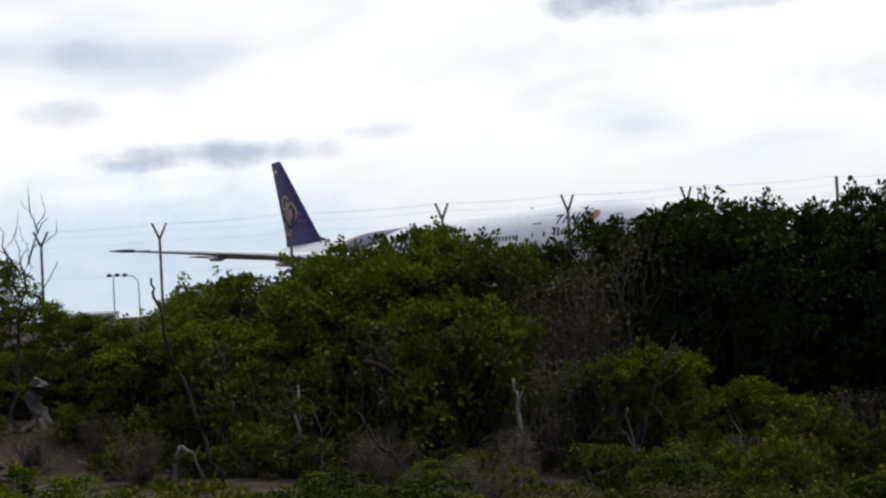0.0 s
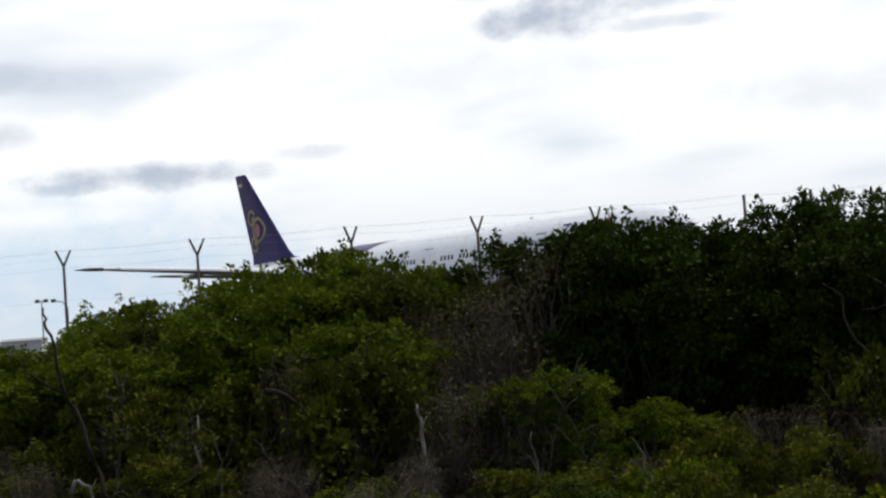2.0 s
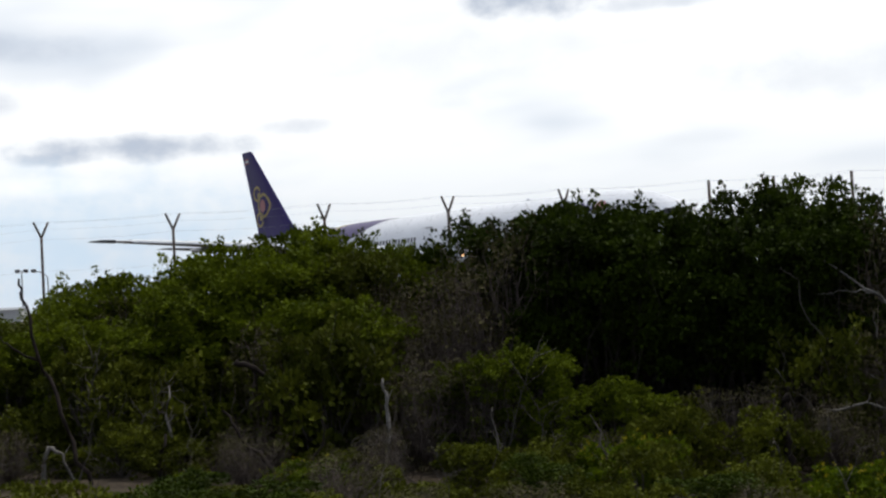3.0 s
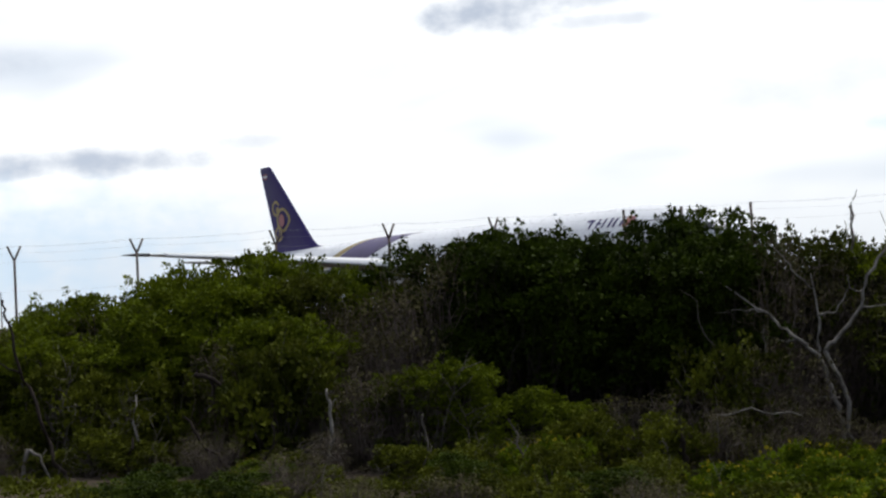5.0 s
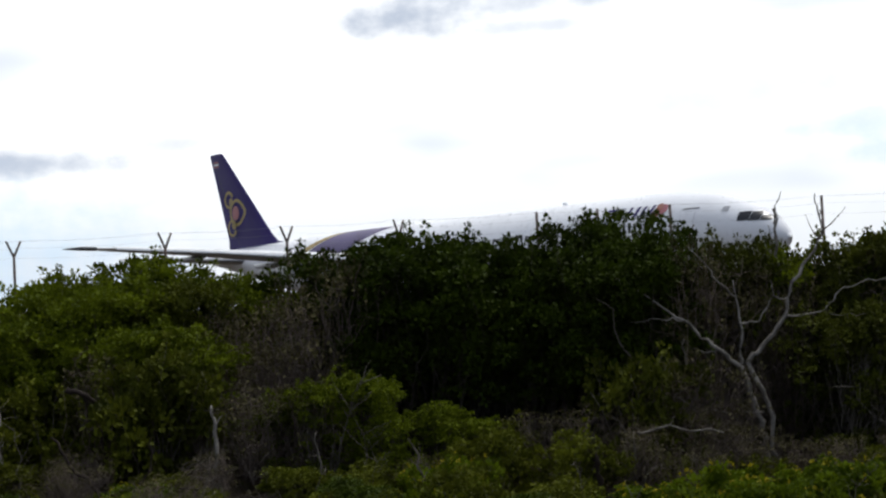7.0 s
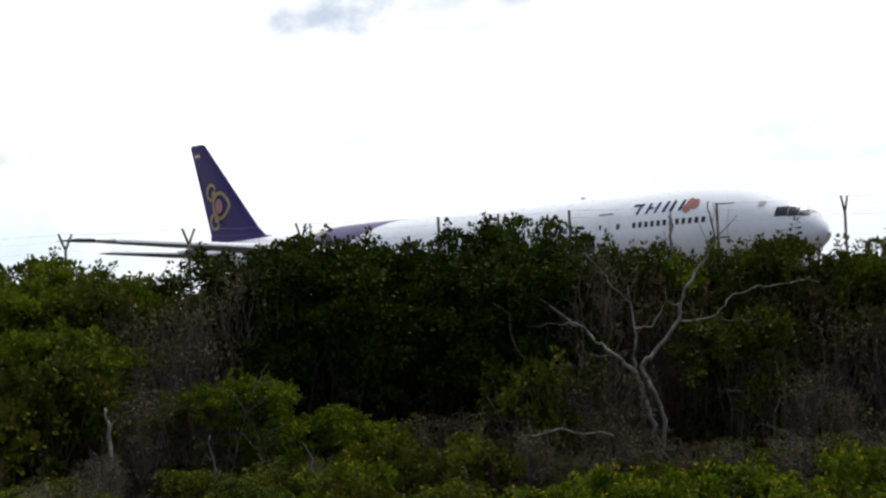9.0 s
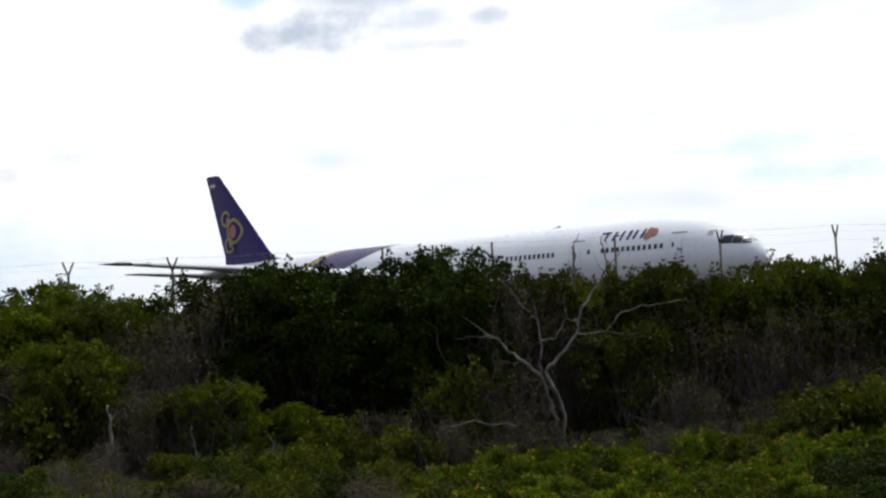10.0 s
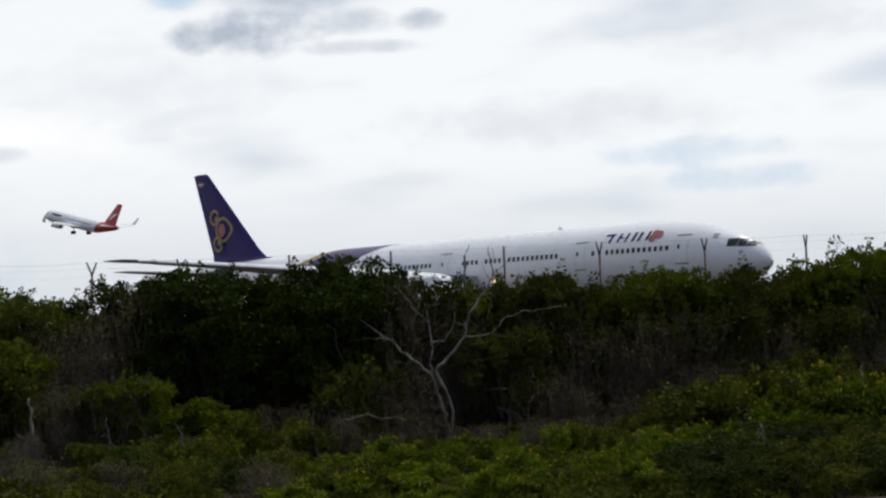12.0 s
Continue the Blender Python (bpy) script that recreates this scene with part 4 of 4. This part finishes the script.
make_belt("brown_scrub_belt", "patchy low olive-brown scrub below the dead tree", M_LEAF_OLIVE, 8, 5.0, 21.0, 16.5, 28.0, 44, 28, 0.4)


# ---------------------------------------------------------------- dead trees
def make_dead_tree(name, label, at, branches, mat, seed):
    """Branches: (list of (x, dy, z) in metres from the foot, thick end, thin end)."""
    rng = random.Random(seed)
    tree = empty(name, label, "tree", m=pose(*at))
    for n, (pts, r0, r1) in enumerate(branches):
        path = []
        for a, b in zip(pts, pts[1:]):
            path += crooked(a, b, 4, 0.085, rng)[:-1]
        path.append(Vector(pts[-1]))
        k = len(path) - 1
        part("trunk" if n == 0 else "branch", mesh_of("branch", *tube(path, [r0 + (r1 - r0) * j / k for j in range(k + 1)], 7), mat), tree)
    return tree


make_dead_tree("dead_tree", "bleached leafless tree with spreading crooked branches", (10.13, 32.4, -2.12), [
    ([(-0.28, 0, -0.05), (-0.38, 0, 0.75), (-0.55, 0, 1.41), (-0.70, 0, 1.98), (-0.88, 0, 2.31)], 0.066, 0.055),
    ([(-0.84, 0, 2.26), (-1.2, -0.05, 2.6), (-1.66, -0.1, 2.9), (-1.95, 0.0, 3.3), (-2.7, 0.1, 3.85), (-3.5, 0.2, 4.3)], 0.052, 0.007),
    ([(-0.82, 0, 2.25), (-0.78, 0.05, 2.7), (-0.74, 0.1, 3.14), (-0.82, 0.1, 3.8), (-0.85, 0.1, 4.1)], 0.036, 0.011),
    ([(-0.84, 0.1, 3.75), (-1.2, 0.1, 4.1), (-1.45, 0.1, 4.5), (-1.75, 0.2, 4.85)], 0.022, 0.007),
    ([(-0.74, 0.1, 3.14), (-0.56, 0.0, 3.2), (-0.38, 0, 3.18), (-0.2, 0, 3.45), (-0.06, -0.1, 3.75), (-0.1, -0.1, 4.03)], 0.026, 0.009),
    ([(-0.06, -0.1, 3.72), (0.1, 0.0, 3.64), (0.3, 0.1, 3.66)], 0.016, 0.01),
    ([(-0.2, -0.2, -0.05), (-0.25, -0.2, 1.2), (-0.4, -0.1, 1.75), (-0.6, -0.05, 2.15), (-0.67, 0, 2.38)], 0.045, 0.05),
    ([(-0.67, 0, 2.36), (-0.4, 0, 2.6), (0.23, 0.1, 3.29), (0.4, 0.1, 3.98), (0.99, 0.2, 4.66), (1.15, 0.2, 5.05), (1.08, 0.2, 5.5), (1.05, 0.2, 5.85)], 0.052, 0.012),
    ([(1.15, 0.2, 5.0), (1.3, 0.1, 5.16), (1.62, 0.0, 5.52)], 0.019, 0.006),
    ([(1.08, 0.2, 4.9), (0.95, 0.2, 5.05), (0.84, 0.3, 5.42)], 0.016, 0.005),
    ([(1.1, 0.2, 5.35), (1.2, 0.2, 5.6), (1.17, 0.2, 5.8)], 0.012, 0.005),
    ([(0.23, 0.1, 3.29), (1.02, 0.0, 3.35), (1.42, -0.1, 3.81), (2.37, -0.2, 3.97), (3.3, -0.2, 3.98)], 0.027, 0.006),
    ([(-1.95, 0.0, 3.3), (-2.5, 0.0, 3.36), (-3.1, 0.0, 3.32)], 0.018, 0.005),
    ([(-1.3, -0.05, 2.65), (-1.6, -0.1, 2.62), (-1.9, -0.1, 2.75)], 0.012, 0.004),
    ([(1.02, 0.0, 3.35), (1.7, 0.0, 3.2), (2.3, 0.0, 3.3)], 0.014, 0.005),
    ([(-0.4, 0, 1.3), (-1.2, -0.1, 1.32), (-2.1, -0.2, 1.42)], 0.016, 0.007),
    ([(-2.0, -0.3, 1.2), (-1.9, -0.3, 1.5), (-2.5, -0.2, 1.85), (-3.2, -0.1, 2.0)], 0.022, 0.008),
], M_DEADWOOD, 3)
make_dead_tree("dead_limb", "thin arching bare grey limb growing from the scrub", (8.4, 31.9, -2.2), [
    ([(0, 0, 0), (-0.6, 0, 1.6), (-1.1, 0, 2.4), (-1.7, 0, 3.0), (-1.8, 0, 3.7), (-2.15, 0, 3.95)], 0.026, 0.008),
    ([(-0.6, 0, 1.6), (-0.3, 0.1, 2.4), (-0.35, 0.1, 3.0)], 0.025, 0.01),
], M_TWIG, 12)
make_dead_tree("bare_sapling", "slender leafless grey sapling among the bushes", (10.75, 34.4, -2.1), [
    ([(0, 0, 0), (0.05, 0, 2.5), (0.0, 0, 4.6), (0.02, 0, 5.65)], 0.05, 0.026),
    ([(0.02, 0, 5.3), (0.06, 0, 5.7), (0.22, 0, 6.02)], 0.022, 0.009),
    ([(0.0, 0, 4.9), (-0.12, 0, 5.3)], 0.016, 0.007),
], M_DEADWOOD, 4)
make_dead_tree("burnt_snag", "dark leaning leafless snag with one side limb", (-6.3, 28.0, -1.6), [
    ([(0, 0, 0), (-0.3, 0, 0.8), (-0.6, 0.1, 1.8), (-1.0, 0.1, 2.85), (-1.15, 0.1, 3.5), (-1.18, 0.1, 3.85)], 0.045, 0.02),
    ([(-0.85, 0.1, 2.4), (-1.3, 0, 2.65), (-1.6, 0, 2.95)], 0.024, 0.01),
], M_DARKWOOD, 5)
make_dead_tree("dead_sapling", "twiggy leafless grey sapling beside a bush", (-11.66, 32.0, -1.4), [
    ([(0, 0, 0), (0.05, 0, 2.2), (0.15, 0, 3.2), (0.4, 0, 4.2)], 0.043, 0.024),
    ([(0.4, 0, 4.2), (0.62, 0, 4.8), (0.45, 0.1, 5.2), (0.42, 0.1, 5.8)], 0.022, 0.005),
    ([(0.62, 0, 4.8), (0.85, 0, 5.1)], 0.015, 0.005),
    ([(0.2, 0, 3.5), (-0.1, 0.1, 4.4), (-0.25, 0.1, 5.0)], 0.025, 0.006),
    ([(0.25, 0, 3.8), (0.0, -0.2, 4.5), (0.3, -0.2, 4.9)], 0.015, 0.005),
    ([(0.12, 0, 2.9), (0.65, -0.1, 3.5), (1.05, -0.1, 4.2)], 0.022, 0.006),
    ([(0.3, 0, 4.0), (0.1, 0.1, 4.7), (0.2, 0.1, 5.3)], 0.012, 0.004),
    ([(0.62, 0, 4.8), (0.8, 0, 5.3), (0.72, 0, 5.6)], 0.012, 0.004),
    ([(0.5, 0, 4.5), (0.95, 0.1, 4.75), (1.0, 0.1, 5.05)], 0.012, 0.004),
    ([(-0.1, 0.1, 4.4), (-0.5, 0.1, 4.7), (-0.6, 0.1, 5.1)], 0.012, 0.004),
    ([(0.45, 0.1, 5.2), (0.25, 0.1, 5.5)], 0.009, 0.003),
    ([(0.2, -0.1, 3.6), (0.55, -0.2, 4.1), (0.5, -0.2, 4.6)], 0.012, 0.004),
    ([(0.05, 0.1, 4.1), (0.3, 0.2, 4.5), (0.15, 0.2, 5.0)], 0.012, 0.004),
], M_BARK, 6)
for label, mat, x, y, foot, pts, r0 in (
        ("pale broken upright stick in the scrub", M_DEADWOOD, -1.35, 29.5, -1.75, [(0, 0, 0), (0.02, 0, 0.9), (0.0, 0, 1.5), (-0.06, 0, 1.88)], 0.055),
        ("dark leaning burnt stick", M_DARKWOOD, -5.45, 28.8, -1.75, [(0, 0, 0), (0.1, 0, 0.5), (0.22, 0, 1.15)], 0.06),
        ("short pale stick among leaves", M_DEADWOOD, -5.4, 29.6, -1.5, [(0, 0, 0), (0.03, 0, 1.0), (0.08, 0, 1.7)], 0.035),
        ("dark burnt stump with a pale broken top", M_DARKWOOD, 5.6, 29.0, -2.05, [(0, 0, 0), (0.1, 0, 0.6), (-0.05, 0, 1.2), (0.1, 0, 1.75)], 0.10),
        ("thin bare sloping branch", M_DEADWOOD, 6.2, 29.2, -2.0, [(0, 0, 0), (0.2, 0, 1.4), (0.9, 0, 1.5), (1.9, 0, 1.3)], 0.03),
        ("crooked grey root arching over the soil", M_DEADWOOD, -7.6, 28.9, -1.5, [(0, 0, 0), (0.25, 0, 0.75), (0.5, 0, 0.6), (0.75, 0, 0.0)], 0.05),
        ("pale bare stick leaning out of the scrub", M_DEADWOOD, 16.2, 24.2, -2.2, [(0, 0, 0), (-0.15, 0, 0.45), (-0.35, 0, 0.75), (-0.4, 0, 1.15)], 0.04),
        ("pale bare stick leaning out of the scrub", M_DEADWOOD, 15.4, 24.6, -2.2, [(0, 0, 0), (0.1, 0, 0.4), (0.45, 0, 0.7), (0.6, 0, 1.0)], 0.03),
        ("pale bare stick leaning out of the scrub", M_DEADWOOD, 20.6, 28.2, -2.2, [(0, 0, 0), (-0.05, 0, 1.0), (-0.2, 0, 1.7), (-0.25, 0, 2.2)], 0.035),
        ("dark arched dead root above bare soil", M_DARKWOOD, 3.0, 25.6, -2.0, [(0, 0, 0), (0.2, 0, 0.4), (0.55, 0, 0.45), (0.9, 0, 0.1)], 0.06),
        ("thin bare twig stem", M_TWIG, 2.6, 28.2, -2.0, [(0, 0, 0), (-0.15, 0, 0.8), (-0.4, 0, 1.5)], 0.03),
        ("dark forked bare branch rising from the scrub", M_DARKWOOD, -3.05, 28.3, -1.8, [(0, 0, 0), (-0.2, 0, 0.5), (-0.75, 0, 1.1), (-1.05, 0, 1.6)], 0.05),
        ("dark bare branch leaning over the scrub", M_DARKWOOD, -2.95, 28.4, -1.8, [(0, 0, 0), (0.2, 0, 0.5), (0.55, 0, 0.9), (0.6, 0, 1.5)], 0.035),
        ("thin bare twig stem", M_TWIG, 0.4, 28.6, -2.0, [(0, 0, 0), (0.2, 0, 0.8), (0.15, 0, 1.6)], 0.028)):
    make_dead_tree("dead_stick", label, (x, y, min(foot, ground_z(x, y) - 0.05)), [(pts, r0, r0 * 0.4), ([pts[-2], (pts[-2][0] + 0.1, 0.05, pts[-2][2] + 0.16)], r0 * 0.3, r0 * 0.12)], mat, 20 + int(x * 10))
make_dead_tree("fallen_limb", "dark fallen limb resting on low bushes", (-4.16, 29.9, 0.55), [([(0, 0, 0), (0.3, 0, -0.1), (0.62, 0, -0.3)], 0.06, 0.04), ([(0.3, 0, -0.1), (0.55, 0.5, -1.2), (0.5, 0.9, -2.0)], 0.03, 0.02)], M_DARKWOOD, 40)


def make_twig_bush(seed):
    rng = random.Random(seed)
    t = empty("bare_twigs", "leafless grey twiggy branch standing in the scrub", "branch", "bare branches in the scrub")
    top = Vector((rng.uniform(-0.5, 0.5), rng.uniform(-0.2, 0.2), 2.3))
    stem = crooked((0, 0, -0.1), top, 6, 0.05, rng)
    part("stem", mesh_of("stem", *tube(stem, [0.022 - 0.003 * i for i in range(7)], 5), M_TWIG), t)
    for i in range(2, 7):
        for side in (-1, 1):
            if rng.random() < 0.75:
                a = stem[i]
                b = a + Vector((side * rng.uniform(0.2, 0.6), rng.uniform(-0.25, 0.25), rng.uniform(0.1, 0.55)))
                part("twig", mesh_of("twig", *tube(crooked(a, b, 3, 0.08, rng), [0.011, 0.008, 0.006, 0.003], 4), M_TWIG), t)
    return t


def scatter_twigs():
    rng = random.Random(77)
    kinds = [make_twig_bush(90 + i) for i in range(4)]
    spots = [(rng.uniform(-8, 9), rng.uniform(28.4, 31.2)) for _ in range(24)] + [(rng.uniform(11, 22), rng.uniform(29.5, 31.8)) for _ in range(14)] + [(rng.uniform(-7, 18), rng.uniform(22.5, 27.5)) for _ in range(18)]
    for i, (x, y) in enumerate(spots):
        m = pose(x, y, ground_z(x, y), rng.uniform(-32, 32), rng.uniform(-38, 38), rng.uniform(0, 360))
        k = rng.uniform(0.45, 0.85) * (1.25 if y > 30 else 0.9)
        m = m @ Matrix.Scale(k, 4)
        if i < 4:
            kinds[i].matrix_basis = m
        else:
            p = kinds[i % 4]
            copy_thing(p, m @ Matrix.Scale(1 / p.scale.x, 4))


scatter_twigs()


def make_stump():
    """A weathered, broken stump on the bare soil, with a jagged head and a flaring foot."""
    rng = random.Random(4)
    x, y = -11.25, 32.2
    s = empty("tree_stump", "pale weathered broken stump standing on bare soil", "stump", m=pose(x, y, ground_z(x, y) - 0.05))
    V, F = tube([(0, 0, -0.05), (0.05, 0, 0.12), (0.0, 0, 0.32), (-0.09, 0, 0.5), (-0.1, 0, 0.68), (-0.02, 0, 0.86), (0.02, 0, 0.98)], [0.3, 0.22, 0.15, 0.13, 0.19, 0.21, 0.16], 9)
    V = [v + Vector((rng.uniform(-0.06, 0.06), rng.uniform(-0.06, 0.06), rng.uniform(-0.06, 0.06))) for v in V]
    part("bole", mesh_of("bole", V, F, M_TWIG, False), s)
    for a, r in ((-10, 0.5), (70, 0.35), (165, 0.45), (250, 0.55), (300, 0.4)):
        d = Vector((math.cos(radians(a)), math.sin(radians(a)), 0))
        path = [d * 0.1 + Vector((0, 0, 0.16)), d * r * 0.5 + Vector((0, 0, 0.09)), d * r + Vector((0, 0, 0.0))]
        part("root", mesh_of("root", *tube(path, [0.09, 0.06, 0.02], 6), M_TWIG, False), s)


make_stump()
for k in range(9):
    r = random.Random(60 + k)
    x, y = -11.5 + r.uniform(-1.2, 2.8), 29.6 + r.uniform(-1.6, 1.2)
    a = r.uniform(0, math.pi)
    make_dead_tree("driftwood", "pale dry stick lying on bare soil", (x, y, ground_z(x, y) + 0.03), [([(0, 0, 0), (0.4 * math.cos(a), 0.4 * math.sin(a), 0.05), (0.9 * math.cos(a + 0.3), 0.9 * math.sin(a + 0.3), 0.0)], 0.035, 0.015)], M_DEADWOOD, 60 + k)


# ---------------------------------------------------------------- far things
def make_far_lamp(x, y, top, arm):
    p = empty("airfield_lamp", "tall far grey lamp post on the airfield", "lamp post", "airfield lamp posts", pose(x, y, 0))
    part("pole", mesh_of("pole", *tube([(0, 0, 0), (0, 0, top * 0.85), (arm * 0.35, 0, top * 0.97), (arm, 0, top)] if arm else [(0, 0, 0), (0, 0, top)], [0.16, 0.12, 0.1, 0.1] if arm else [0.16, 0.12], 8), M_DARKMETAL), p)
    heads = [(arm, 0)] if arm else [(-0.9, 0), (0.9, 0)]
    if not arm:
        part("crossbar", mesh_of("crossbar", *tube([(-1.0, 0, top), (1.0, 0, top)], [0.08, 0.08], 6), M_DARKMETAL), p)
    for hx, _ in heads:
        part("lamp_head", mesh_of("lamp_head", *tube([(hx - 0.55, 0, top - 0.1), (hx - 0.4, 0, top + 0.05), (hx + 0.4, 0, top + 0.1), (hx + 0.55, 0, top)], [0.1, 0.38, 0.38, 0.12], 8), M_DARKMETAL), p, "dark flood lamp")


make_far_lamp(-102.2, 300, 10.7, 0)
make_far_lamp(-96.6, 300, 10.6, -3.0)


def make_shed():
    s = empty("far_shed", "low white shed far across the airfield", "shed", m=pose(-106.5, 300, 0))
    bm = bmesh.new()
    bmesh.ops.create_cube(bm, size=1, matrix=Matrix.Diagonal((9, 4, 2.6, 1)) @ Matrix.Translation((0, 0, 0.5)))
    me = bpy.data.meshes.new("wall")
    bm.to_mesh(me)
    bm.free()
    me.materials.append(M_BUILDING)
    part("wall", me, s)
    V = [(-4.8, -2.3, 2.6), (4.8, -2.3, 2.6), (4.8, 2.3, 2.6), (-4.8, 2.3, 2.6), (-4.8, 0, 3.1), (4.8, 0, 3.1)]
    part("roof", mesh_of("roof", V, [(0, 1, 5, 4), (3, 4, 5, 2), (0, 4, 3), (1, 2, 5), (0, 3, 2, 1)], M_GREY, False), s, "grey metal roof")


make_shed()


# ---------------------------------------------------------------- what moves
def motions():
    AIRLINER_ROWS = [
        (0.0, 8.29, 110.77, -51.63),
        (0.5, 10.05, 109.55, -51.50),
        (1.0, 11.51, 108.01, -51.33),
        (1.5, 12.79, 106.46, -51.14),
        (2.0, 14.66, 104.35, -51.00),
        (2.5, 15.81, 103.88, -51.04),
        (3.0, 15.98, 108.26, -51.66),
        (3.5, 18.37, 114.82, -52.52),
        (5.5, 23.78, 103.60, -52.25),
        (6.0, 25.48, 99.55, -52.05),
        (6.5, 27.31, 97.06, -51.93),
        (7.0, 29.08, 94.72, -51.84),
        (9.0, 36.38, 90.51, -51.52),
        (9.5, 38.14, 92.54, -51.67),
        (10.0, 39.60, 98.54, -52.04),
        (10.5, 41.37, 101.43, -52.19),
        (11.0, 43.09, 100.74, -52.09),
        (11.5, 44.73, 98.63, -52.10),
        (12.0, 46.53, 95.67, -52.10),
    ]
    walk(airliner, [(t, pose(x, y, 0, 0, 0, yaw)) for t, x, y, yaw in AIRLINER_ROWS])
    jet_rows = []
    for k in range(25):
        t = k * 0.5
        q = max(t, 9.5) - 11                          # steady run before 9.5 s
        x = 10.07 + -57.24 * q + min(t - 9.5, 0) * -57.24
        y = 411.38 + 67.02 * q + -33.92 * q * q / 2 + min(t - 9.5, 0) * 117.90
        z = max(0.0, 30.73 + 9.67 * (t - 11) - 3.4)
        nose_up = 12.9 * smooth(6.5, 9.0, t)
        jet_rows.append((t, pose(x, y, z, 0, -nose_up, 130.5)))
    walk(jet, jet_rows)


motions()
